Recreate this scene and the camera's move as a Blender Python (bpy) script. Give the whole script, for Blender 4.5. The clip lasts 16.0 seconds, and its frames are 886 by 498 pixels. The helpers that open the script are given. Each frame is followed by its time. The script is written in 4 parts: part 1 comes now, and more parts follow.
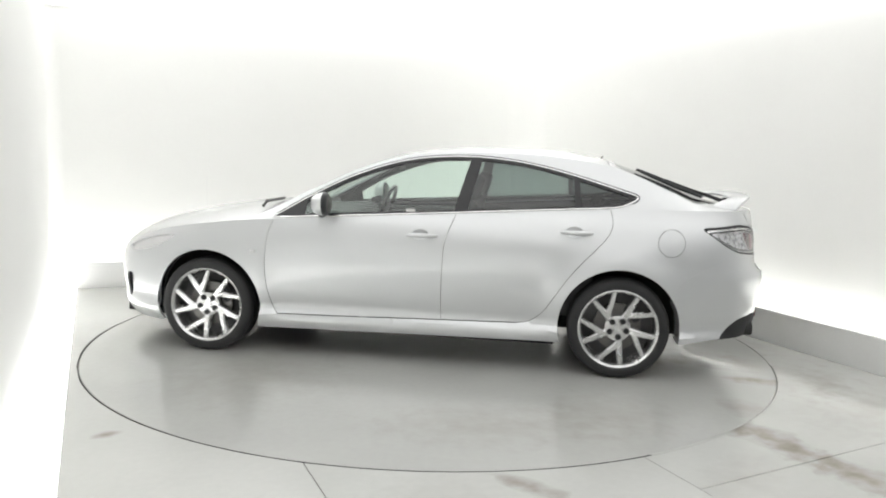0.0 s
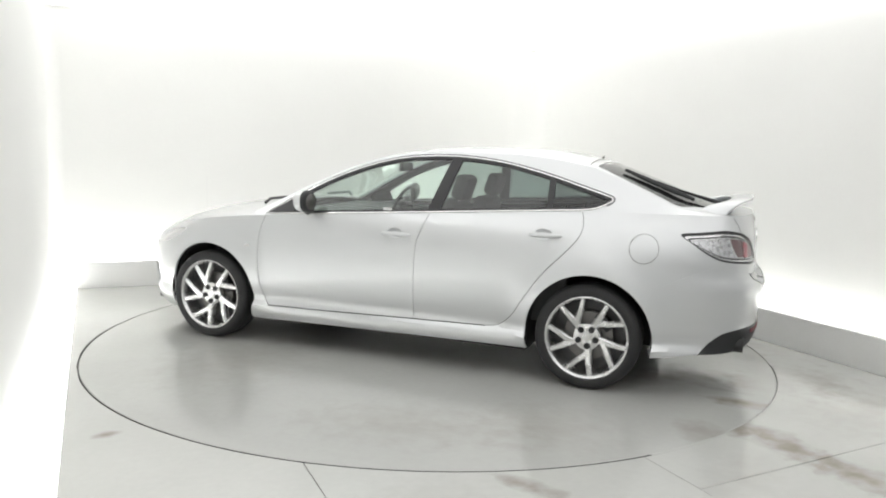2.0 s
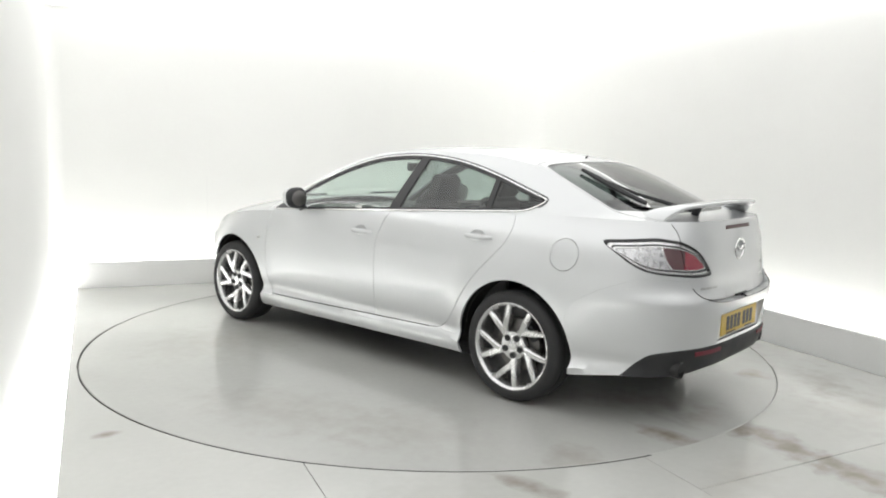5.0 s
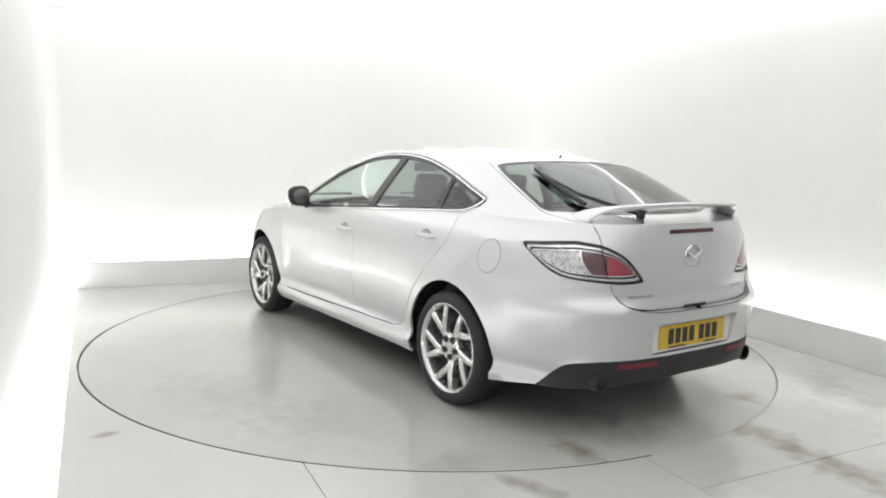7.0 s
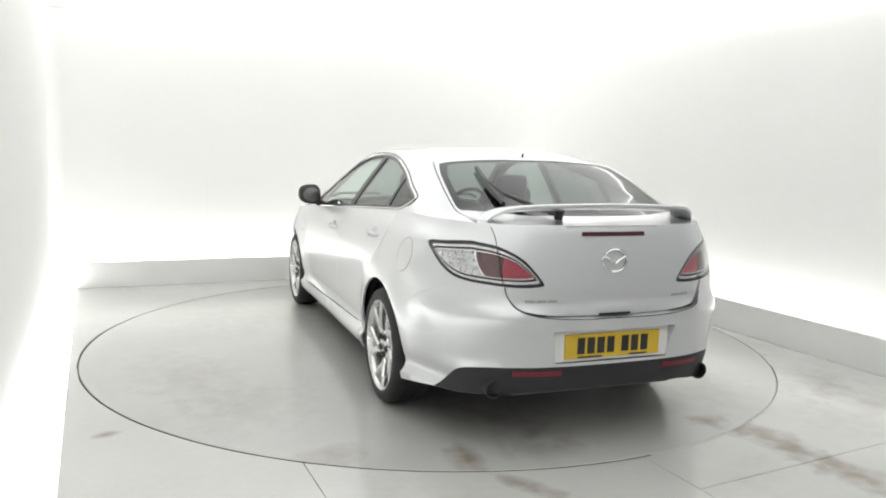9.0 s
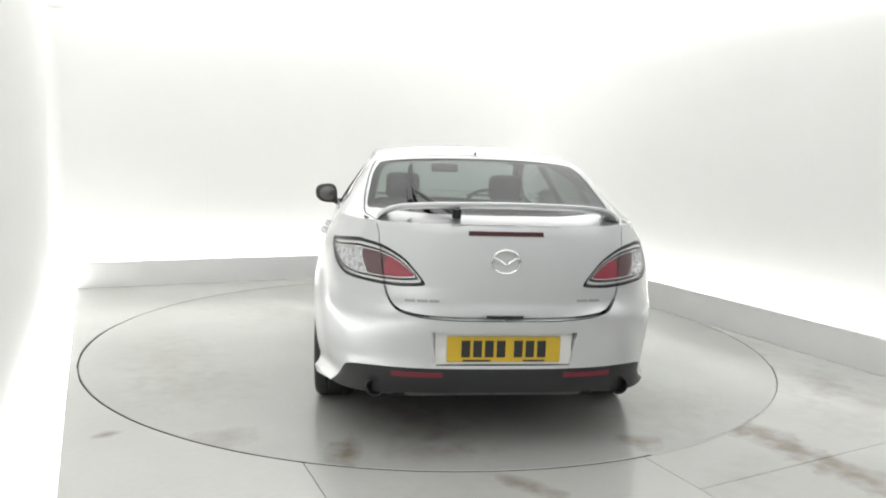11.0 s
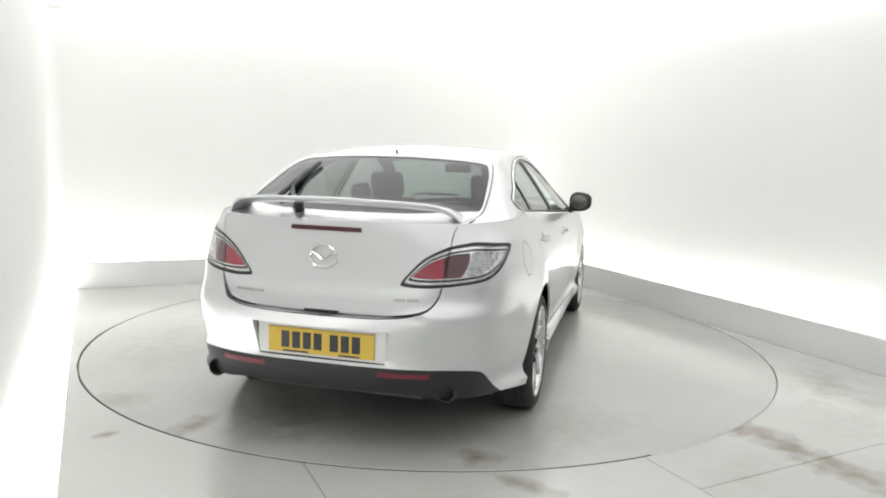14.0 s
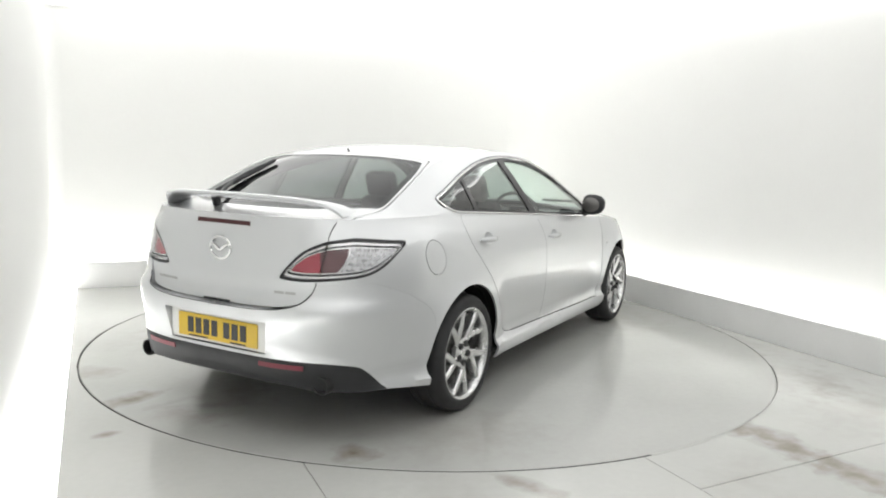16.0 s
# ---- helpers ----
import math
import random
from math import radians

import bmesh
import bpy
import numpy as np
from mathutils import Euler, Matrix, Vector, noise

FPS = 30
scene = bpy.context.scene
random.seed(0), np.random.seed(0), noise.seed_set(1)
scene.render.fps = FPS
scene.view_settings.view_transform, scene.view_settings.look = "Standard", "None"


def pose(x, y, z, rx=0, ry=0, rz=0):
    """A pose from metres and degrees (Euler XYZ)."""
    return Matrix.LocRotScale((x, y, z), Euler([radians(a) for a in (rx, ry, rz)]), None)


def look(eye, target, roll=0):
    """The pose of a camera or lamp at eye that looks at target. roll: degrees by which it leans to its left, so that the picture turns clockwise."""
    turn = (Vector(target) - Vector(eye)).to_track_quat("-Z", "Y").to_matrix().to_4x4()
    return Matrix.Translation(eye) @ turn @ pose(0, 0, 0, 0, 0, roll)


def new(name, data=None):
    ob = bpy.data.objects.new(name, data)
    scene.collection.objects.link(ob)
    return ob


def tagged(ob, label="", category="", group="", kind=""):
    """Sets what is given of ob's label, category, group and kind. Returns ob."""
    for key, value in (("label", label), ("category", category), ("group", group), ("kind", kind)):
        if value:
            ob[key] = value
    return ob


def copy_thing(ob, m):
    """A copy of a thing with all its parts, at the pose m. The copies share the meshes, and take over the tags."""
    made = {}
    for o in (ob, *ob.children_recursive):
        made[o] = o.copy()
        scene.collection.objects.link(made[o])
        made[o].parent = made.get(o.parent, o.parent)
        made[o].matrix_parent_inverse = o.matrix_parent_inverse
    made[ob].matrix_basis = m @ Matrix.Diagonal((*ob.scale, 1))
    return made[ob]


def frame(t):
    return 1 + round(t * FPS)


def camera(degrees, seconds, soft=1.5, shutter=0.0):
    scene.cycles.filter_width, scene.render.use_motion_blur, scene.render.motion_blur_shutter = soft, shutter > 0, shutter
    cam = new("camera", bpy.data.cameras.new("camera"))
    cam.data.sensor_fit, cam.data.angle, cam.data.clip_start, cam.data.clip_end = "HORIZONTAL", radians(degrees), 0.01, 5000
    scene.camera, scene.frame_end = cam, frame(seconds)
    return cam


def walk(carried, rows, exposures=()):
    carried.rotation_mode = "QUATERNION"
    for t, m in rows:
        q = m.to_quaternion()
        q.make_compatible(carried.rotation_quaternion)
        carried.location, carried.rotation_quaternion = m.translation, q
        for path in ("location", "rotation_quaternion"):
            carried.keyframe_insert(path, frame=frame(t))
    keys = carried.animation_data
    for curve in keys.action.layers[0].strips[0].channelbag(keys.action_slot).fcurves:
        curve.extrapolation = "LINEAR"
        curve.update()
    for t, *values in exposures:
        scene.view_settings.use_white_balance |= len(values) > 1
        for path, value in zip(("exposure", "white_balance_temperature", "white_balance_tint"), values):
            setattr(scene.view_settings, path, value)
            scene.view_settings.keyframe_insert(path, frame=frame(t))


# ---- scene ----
# camera on a fixed stand, a little leaning
cam = camera(61.3, 16.0, soft=1.95)
EYE = (0.0, -5.538, 1.3965)
YAW, PITCH, ROLL = radians(0.7355), radians(-7.482), 1.734
AIM = (EYE[0] + math.sin(YAW) * math.cos(PITCH), EYE[1] + math.cos(YAW) * math.cos(PITCH), EYE[2] + math.sin(PITCH))
VIEW = look(EYE, AIM, ROLL)
walk(cam, [(0.0, VIEW), (16.0, VIEW)], exposures=[(0.0, 0.0), (16.0, 0.0)])

# ---- light: white studio lit by its luminous ceiling and by light channels at the foot of the walls ----
CEIL_GLOW = 0.92
LEFT_GLOW = 5.2
TUBE_GLOW = 8.4
world = bpy.data.worlds.new("world")
world.use_nodes = True
world.node_tree.nodes["Background"].inputs[0].default_value = (0.8, 0.82, 0.82, 1)
world.node_tree.nodes["Background"].inputs[1].default_value = 0.3
scene.world = world


# ---- materials ----
def material(name, base, rough=0.5, metal=0.0, vary=0.06, scale=6.0, fine=80.0, bump=0.0, coat=0.0, spec=0.5, other=None, plain=False):
    """A surface with colour variation at two scales, uneven gloss and fine relief."""
    m = bpy.data.materials.new(name)
    m.use_nodes = True
    nt = m.node_tree
    b = nt.nodes["Principled BSDF"]
    co = nt.nodes.new("ShaderNodeTexCoord")
    big = nt.nodes.new("ShaderNodeTexNoise")
    big.inputs["Scale"].default_value, big.inputs["Detail"].default_value = scale, 0 if plain else 5
    small = nt.nodes.new("ShaderNodeTexNoise")
    small.inputs["Scale"].default_value, small.inputs["Detail"].default_value = fine, 3
    for n in (big, small):
        nt.links.new(co.outputs["Object"], n.inputs["Vector"])
    add = nt.nodes.new("ShaderNodeMath")
    add.operation = "MULTIPLY_ADD"
    nt.links.new(small.outputs["Fac"], add.inputs[0])
    add.inputs[1].default_value = 0.0 if plain else 0.35
    nt.links.new(big.outputs["Fac"], add.inputs[2])
    ramp = nt.nodes.new("ShaderNodeValToRGB")
    lo = other or tuple(c * (1 - 2 * vary) for c in base)
    hi = tuple(min(1, c * (1 + vary)) for c in base)
    ramp.color_ramp.elements[0].position, ramp.color_ramp.elements[1].position = (0.0 if plain else 0.3), 1.0
    ramp.color_ramp.elements[0].color, ramp.color_ramp.elements[1].color = (*lo, 1), (*hi, 1)
    nt.links.new(add.outputs[0], ramp.inputs[0])
    nt.links.new(ramp.outputs[0], b.inputs["Base Color"])
    rr = nt.nodes.new("ShaderNodeMapRange")
    rr.inputs["From Min"].default_value, rr.inputs["From Max"].default_value = 0.0, 1.0
    rr.inputs["To Min"].default_value, rr.inputs["To Max"].default_value = max(0.02, rough * 0.7), min(1, rough * 1.3)
    nt.links.new(big.outputs["Fac"], rr.inputs["Value"])
    nt.links.new(rr.outputs[0], b.inputs["Roughness"])
    b.inputs["Metallic"].default_value = metal
    b.inputs["Coat Weight"].default_value = coat
    b.inputs["Coat Roughness"].default_value = 0.04
    b.inputs["Specular IOR Level"].default_value = spec
    if bump:
        bp = nt.nodes.new("ShaderNodeBump")
        bp.inputs["Strength"].default_value, bp.inputs["Distance"].default_value = bump, 0.002
        nt.links.new(small.outputs["Fac"], bp.inputs["Height"])
        nt.links.new(bp.outputs[0], b.inputs["Normal"])
    return m


def glow(name, colour, strength):
    m = bpy.data.materials.new(name)
    m.use_nodes = True
    b = m.node_tree.nodes["Principled BSDF"]
    b.inputs["Base Color"].default_value = (0.8, 0.8, 0.8, 1)
    b.inputs["Emission Color"].default_value = (*colour, 1)
    b.inputs["Emission Strength"].default_value = strength
    return m


def stained_floor(name, base, spots, wet=()):
    """Worn grey floor paint, with rusty brown patches at the given places (x, y, length, width, turn, strength), and puddles of water."""
    m = material(name, base, rough=0.22, vary=0.05, scale=1.1, fine=26, bump=0.05)
    nt = m.node_tree
    b = nt.nodes["Principled BSDF"]
    colour = b.inputs["Base Color"].links[0].from_socket
    co = nt.nodes.new("ShaderNodeTexCoord")
    rag = nt.nodes.new("ShaderNodeTexNoise")
    rag.inputs["Scale"].default_value, rag.inputs["Detail"].default_value = 9, 6
    nt.links.new(co.outputs["Object"], rag.inputs["Vector"])
    gloss, film = b.inputs["Roughness"].links[0].from_socket, None
    for x, y, l, w, turn, strength in list(spots) + [(*q, None) for q in wet]:
        mp = nt.nodes.new("ShaderNodeMapping")
        mp.vector_type = "TEXTURE"
        mp.inputs["Location"].default_value = (x, y, 0)
        mp.inputs["Rotation"].default_value = (0, 0, radians(turn))
        mp.inputs["Scale"].default_value = (l, w, 1)
        nt.links.new(co.outputs["Object"], mp.inputs["Vector"])
        ln = nt.nodes.new("ShaderNodeVectorMath")
        ln.operation = "LENGTH"
        nt.links.new(mp.outputs[0], ln.inputs[0])
        ma = nt.nodes.new("ShaderNodeMath")
        ma.operation = "MULTIPLY_ADD"
        nt.links.new(rag.outputs["Fac"], ma.inputs[0])
        ma.inputs[1].default_value = 2.4
        nt.links.new(ln.outputs["Value"], ma.inputs[2])
        mr = nt.nodes.new("ShaderNodeMapRange")
        mr.inputs["From Min"].default_value, mr.inputs["From Max"].default_value = 2.6, 1.05
        mr.inputs["To Min"].default_value, mr.inputs["To Max"].default_value = 0, 1.0 if strength is None else strength
        nt.links.new(ma.outputs[0], mr.inputs["Value"])
        if strength is None:
            sheen = nt.nodes.new("ShaderNodeMix")
            nt.links.new(mr.outputs[0], sheen.inputs["Factor"])
            nt.links.new(gloss, sheen.inputs["A"])
            sheen.inputs["B"].default_value = 0.03
            gloss = sheen.outputs["Result"]
            water = nt.nodes.new("ShaderNodeMath")
            water.operation = "MAXIMUM"
            nt.links.new(mr.outputs[0], water.inputs[0])
            if film:
                nt.links.new(film, water.inputs[1])
            else:
                water.inputs[1].default_value = 0.3
            film = water.outputs[0]
            continue
        mix = nt.nodes.new("ShaderNodeMix")
        mix.data_type = "RGBA"
        nt.links.new(mr.outputs[0], mix.inputs["Factor"])
        nt.links.new(colour, mix.inputs["A"])
        mix.inputs["B"].default_value = (0.225, 0.19, 0.15, 1)
        colour = mix.outputs["Result"]
    nt.links.new(colour, b.inputs["Base Color"])
    nt.links.new(gloss, b.inputs["Roughness"])
    b.inputs["Coat Weight"].default_value, b.inputs["Coat Roughness"].default_value = 0.3, 0.14
    if film:
        nt.links.new(film, b.inputs["Coat Weight"])
    return m


WHITE = material("white_wall_paint", (0.80, 0.80, 0.78), rough=0.65, vary=0.015, scale=1.2, fine=40, bump=0.05)
PARAPET = material("pale_grey_board", (0.74, 0.74, 0.73), rough=0.5, vary=0.03, scale=2.5, fine=60, bump=0.04)
CEILING = glow("luminous_ceiling", (1.0, 1.0, 0.99), CEIL_GLOW)
TUBE = glow("light_tube", (1.0, 1.0, 0.98), TUBE_GLOW)
LEFT_TUBE = glow("dimmer_light_tube", (1.0, 1.0, 0.98), LEFT_GLOW)
JOINT = material("dark_joint", (0.035, 0.035, 0.033), rough=0.8)
FLOOR = stained_floor("floor_paint", (0.525, 0.528, 0.505), [(0.785, -2.50, 0.28, 0.11, 86, 1.0), (0.80, -2.95, 0.36, 0.11, -86, 0.9), (0.70, -2.36, 0.08, 0.05, 20, 0.8), (-0.65, -2.49, 0.14, 0.055, -60, 0.9), (-2.27, -1.26, 0.055, 0.035, 20, 0.8), (1.5, -1.3, 0.7, 0.35, -60, 0.22), (1.7, -2.4, 0.5, 0.3, 10, 0.22), (0.3, -2.75, 0.3, 0.12, 30, 0.2), (2.2, -0.7, 0.12, 0.6, 0, 0.25), (1.25, -2.0, 0.05, 0.03, 0, 0.5), (2.05, -0.95, 0.3, 0.08, 80, 0.3), (1.9, -1.9, 0.35, 0.12, 40, 0.25), (-1.2, -2.5, 0.4, 0.2, 20, 0.15)])
PLATE = stained_floor("turntable_paint", (0.465, 0.467, 0.447), [(-2.19, 0.615, 0.16, 0.07, 175, 1.0), (-2.11, -0.83, 0.09, 0.09, 20, 0.95), (-1.98, 1.2, 0.12, 0.14, 20, 0.4), (-0.6, 1.75, 0.5, 0.25, 10, 0.22), (0.9, 1.2, 0.4, 0.5, 0, 0.2), (-1.75, 0.25, 0.35, 0.16, 30, 0.4), (-1.6, -1.1, 0.4, 0.3, -40, 0.25), (1.5, -0.9, 0.5, 0.4, 30, 0.2), (-1.2, 1.5, 0.3, 0.3, 0, 0.2), (-2.2, 0.2, 0.10, 0.2, 0, 0.35)], wet=[(-2.03, 0.22, 0.36, 0.07, 130), (-1.62, 0.14, 0.07, 0.10, 0), (-2.12, 0.40, 0.16, 0.05, 165)])



# ---- building helpers ----
def part(name, bm, mat, parent=None, label="", smooth=False):
    me = bpy.data.meshes.new(name)
    bm.to_mesh(me)
    bm.free()
    for p in me.polygons:
        p.use_smooth = smooth
    if smooth:
        me.set_sharp_from_angle(angle=radians(38))
    for m in (mat if isinstance(mat, (list, tuple)) else [mat]):
        me.materials.append(m)
    ob = new(name, me)
    if parent:
        ob.parent = parent
    if label:
        ob["label"] = label
    return ob


def thing(name, label, category, group="", kind=""):
    return tagged(new(name), label, category, group, kind)


def box(bm, lo, hi, bevel=0.0):
    r = bmesh.ops.create_cube(bm, size=1)
    for v in r["verts"]:
        v.co = Vector([lo[i] + (v.co[i] + 0.5) * (hi[i] - lo[i]) for i in range(3)])
    if bevel:
        es = list({e for v in r["verts"] for e in v.link_edges})
        bmesh.ops.bevel(bm, geom=es, offset=bevel, segments=2, affect="EDGES", profile=0.5)
    return r["verts"]


def boxed(lo, hi, bevel=0.0):
    bm = bmesh.new()
    box(bm, lo, hi, bevel)
    return bm


def tube(points, radius, sides=8, closed=False, squash=None):
    """A round bar along points; radius: one number or one a point."""
    bm = bmesh.new()
    pts = [Vector(p) for p in points]
    n = len(pts)
    rings = []
    for i, p in enumerate(pts):
        a = pts[i - 1] if i or closed else p
        b = pts[(i + 1) % n] if i < n - 1 or closed else p
        d = (b - a).normalized()
        side = d.cross(Vector((0, 0, 1)))
        if side.length < 0.05:
            side = d.cross(Vector((0, 1, 0)))
        side.normalize()
        up = side.cross(d)
        r = radius[i] if isinstance(radius, (list, tuple)) else radius
        k = squash or (1, 1)
        rings.append([bm.verts.new(p + side * (r * k[0] * math.cos(q)) + up * (r * k[1] * math.sin(q))) for q in (2 * math.pi * j / sides for j in range(sides))])
    for i in range(n if closed else n - 1):
        A, B = rings[i], rings[(i + 1) % n]
        for j in range(sides):
            bm.faces.new((A[j], A[(j + 1) % sides], B[(j + 1) % sides], B[j]))
    if not closed:
        bm.faces.new(rings[0][::-1])
        bm.faces.new(rings[-1])
    bmesh.ops.recalc_face_normals(bm, faces=bm.faces)
    return bm


def lathe(profile, steps, axis="z"):
    """Turns a list of (radius, height) round an axis."""
    bm = bmesh.new()
    rings = []
    for r, h in profile:
        ring = []
        for i in range(steps):
            a = 2 * math.pi * i / steps
            c = (r * math.cos(a), r * math.sin(a), h) if axis == "z" else (r * math.cos(a), h, r * math.sin(a))
            ring.append(bm.verts.new(c))
        rings.append(ring)
    for A, B in zip(rings, rings[1:]):
        for i in range(steps):
            bm.faces.new((A[i], A[(i + 1) % steps], B[(i + 1) % steps], B[i]))
    bmesh.ops.remove_doubles(bm, verts=bm.verts, dist=1e-6)
    bmesh.ops.recalc_face_normals(bm, faces=bm.faces)
    return bm


# ---- the studio (its axes are turned against the camera's) ----
ROOM = pose(0, 0, 0, 0, 0, 24.5)
XL, XR, YB, YF, TOP = -2.66, 2.66, 2.96, -6.6, 2.62
PX, PY, PH = 2.43, 2.71, 0.245
RING = 2.414


def placed(ob, label, category):
    ob.matrix_world = ROOM
    return tagged(ob, label, category, kind="structure")


def wall_strip(path, thick, z0, z1, cove=0.0):
    """A wall that follows a plan path, its outside to the left of the way, with a rounded cove at the top."""
    bm = bmesh.new()
    prof = [(0, z0)] + [(0, z0 + (z1 - cove - z0) * k / 6) for k in range(1, 7)]
    if cove:
        prof += [(-cove * (1 - math.cos(a)), z1 - cove + cove * math.sin(a)) for a in (math.pi / 2 * k / 8 for k in range(1, 9))]
        prof += [(-cove, z1 + thick)]
    prof += [(thick, prof[-1][1]), (thick, z0)]
    n = len(path)
    rings = []
    for i, p in enumerate(path):
        a, b = Vector(path[max(i - 1, 0)]), Vector(path[min(i + 1, n - 1)])
        d = (b - a).normalized()
        out = Vector((-d.y, d.x))
        rings.append([bm.verts.new((p[0] + out.x * o, p[1] + out.y * o, z)) for o, z in prof])
    m = len(prof)
    for A, B in zip(rings, rings[1:]):
        for j in range(m):
            bm.faces.new((A[j], A[(j + 1) % m], B[(j + 1) % m], B[j]))
    bm.faces.new(rings[0][::-1])
    bm.faces.new(rings[-1])
    bmesh.ops.recalc_face_normals(bm, faces=bm.faces)
    return bm


def arc2(cx, cy, r, a0, a1, n=12):
    return [(cx + r * math.cos(radians(a0 + (a1 - a0) * k / n)), cy + r * math.sin(radians(a0 + (a1 - a0) * k / n))) for k in range(n + 1)]


CR = 0.35
# where the white right wall ends and the added grey section begins
WHITE_END = -2.7
COVE = 0.04
# plan paths run so that the outside of the room is to their left
placed(part("wall_back", wall_strip([(XL + 0.12, YB), (XR - CR, YB)], 0.12, -0.02, TOP, COVE), WHITE, smooth=True), "smooth white painted studio wall", "wall")
placed(part("wall_corner", wall_strip(arc2(XR - CR, YB - CR, CR, 90, 0), 0.12, -0.02, TOP, COVE), WHITE, smooth=True), "rounded white corner between two studio walls", "wall")
DIM_WALL = material("grey_dimming_paint", (0.46, 0.465, 0.465), rough=0.5, vary=0.04, scale=2.0, fine=50, bump=0.05)
GREYED_END = material("greyed_end_paint", (0.47, 0.475, 0.475), rough=0.6, vary=0.03, scale=1.5, fine=40, bump=0.05)
placed(part("wall_right", wall_strip([(XR, YB - CR), (XR, WHITE_END)], 0.12, -0.02, TOP, COVE), WHITE, smooth=True), "smooth white painted studio wall", "wall")
# added out of view: grey section that darkens reflections on the car's flank
placed(part("dimming_wall", wall_strip([(XR, WHITE_END - 0.002), (XR, YF)], 0.12, -0.02, TOP, COVE), DIM_WALL, smooth=True), "unseen grey wall section added to darken the car's reflections", "door")
# unseen wall behind the camera, grey so that the car reflects less light
placed(part("wall_front", wall_strip([(XR, YF), (XL, YF)], 0.12, -0.02, TOP, COVE), GREYED_END, smooth=True), "unseen end wall, greyed to darken the car's reflections", "wall")
placed(part("wall_left", wall_strip([(XL, YF), (XL, YB - 0.12)], 0.12, -0.02, TOP, COVE), WHITE, smooth=True), "plain white studio wall beside the light channel", "wall")
placed(part("wall_corner", wall_strip(arc2(XL + 0.12, YB - 0.12, 0.12, 180, 90), 0.12, -0.02, TOP, COVE), WHITE, smooth=True), "rounded white corner between two studio walls", "wall")
placed(part("ceiling", boxed((XL + COVE - 0.02, YF + COVE - 0.02, TOP + 0.004), (XR - COVE + 0.02, YB - COVE + 0.02, TOP + 0.08)), CEILING), "white luminous studio ceiling", "ceiling")


def floor_piece(outline, z=0.0, thick=0.02):
    """A flat plate with the given outline."""
    bm = bmesh.new()
    vs = [bm.verts.new((x, y, z)) for x, y in outline]
    f = bm.faces.new(vs)
    if f.normal.z < 0:
        f.normal_flip()
    r = bmesh.ops.extrude_face_region(bm, geom=[f])
    for v in r["geom"]:
        if isinstance(v, bmesh.types.BMVert):
            v.co.z = z - thick
    bmesh.ops.recalc_face_normals(bm, faces=bm.faces)
    return bm


def ring_between(x0, x1, lower):
    """Points of the turntable's rim between two room x, on its near or far half."""
    R = RING + 0.004
    n = 48
    xs = [x0 + (x1 - x0) * k / n for k in range(n + 1)]
    return [(x, (-1 if lower else 1) * math.sqrt(max(0, R * R - x * x))) for x in xs]


floor = placed(part("floor", boxed((XL, YF, -0.12), (XR, YB, -0.045)), JOINT), "light grey painted studio floor in large panels", "floor")
G = 0.002
S1, S2, S3, S4 = -1.48, 0.015, -2.78, -2.67
edge = RING + 0.004
panels = [
    [(XL + 0.2, YF)] + [(S1 - G, YF)] + ring_between(S1 - G, -edge, True) + ring_between(-edge, S1 - G, False)[1:] + [(S1 - G, PY - 0.012), (XL + 0.2, PY - 0.012)],
    [(S1 + G, YF), (S2 - G, YF)] + ring_between(S2 - G, S1 + G, True),
    [(S2 + G, YF), (PX - 0.012, YF), (PX - 0.012, S4 - G), (S2 + G, S3 - G)],
    [(S2 + G, S3 + G), (PX - 0.012, S4 + G), (PX - 0.012, PY - 0.012), (S2 + G, PY - 0.012)] + ring_between(S2 + G, edge, False)[:-1] + ring_between(edge, S2 + G, True),
    [(S1 - G, PY - 0.012), (S2 + G, PY - 0.012)] + ring_between(S2 + G, S1 - G, False),
    [(PX - 0.008, YF), (XR - 0.002, YF), (XR - 0.002, WHITE_END - 0.005), (PX - 0.008, WHITE_END - 0.005)],
]
for o in panels:
    part("floor_panel", floor_piece(o), FLOOR, floor)



def joint_filler(a0, a1, r0, r1):
    """A thin run of old paint over the joint round the turntable, between two angles of the room."""
    bm = bmesh.new()
    n = max(6, int(abs(a1 - a0) / 2))
    ring = [[bm.verts.new((r * math.cos(radians(a0 + (a1 - a0) * k / n)), r * math.sin(radians(a0 + (a1 - a0) * k / n)), z)) for r, z in ((r0, 0.0005), (r0, 0.0012), (r1, 0.0012), (r1, 0.0005))] for k in range(n + 1)]
    for A, B in zip(ring, ring[1:]):
        for j in range(4):
            bm.faces.new((A[j], A[(j + 1) % 4], B[(j + 1) % 4], B[j]))
    bm.faces.new(ring[0])
    bm.faces.new(ring[-1][::-1])
    bmesh.ops.recalc_face_normals(bm, faces=bm.faces)
    return bm


for a0, a1, r0, r1 in ((-88.5, -78, RING - 0.010, RING + 0.007), (-38, 70, RING - 0.010, RING + 0.007), (70, 152, RING - 0.0060, RING + 0.007), (-78, -38, RING - 0.0040, RING + 0.007)):
    part("joint_filler", joint_filler(a0, a1, r0, r1), FLOOR, floor, "old floor paint over the turntable joint")

SEAMGREY = material("grey_seam", (0.22, 0.22, 0.21), rough=0.7)

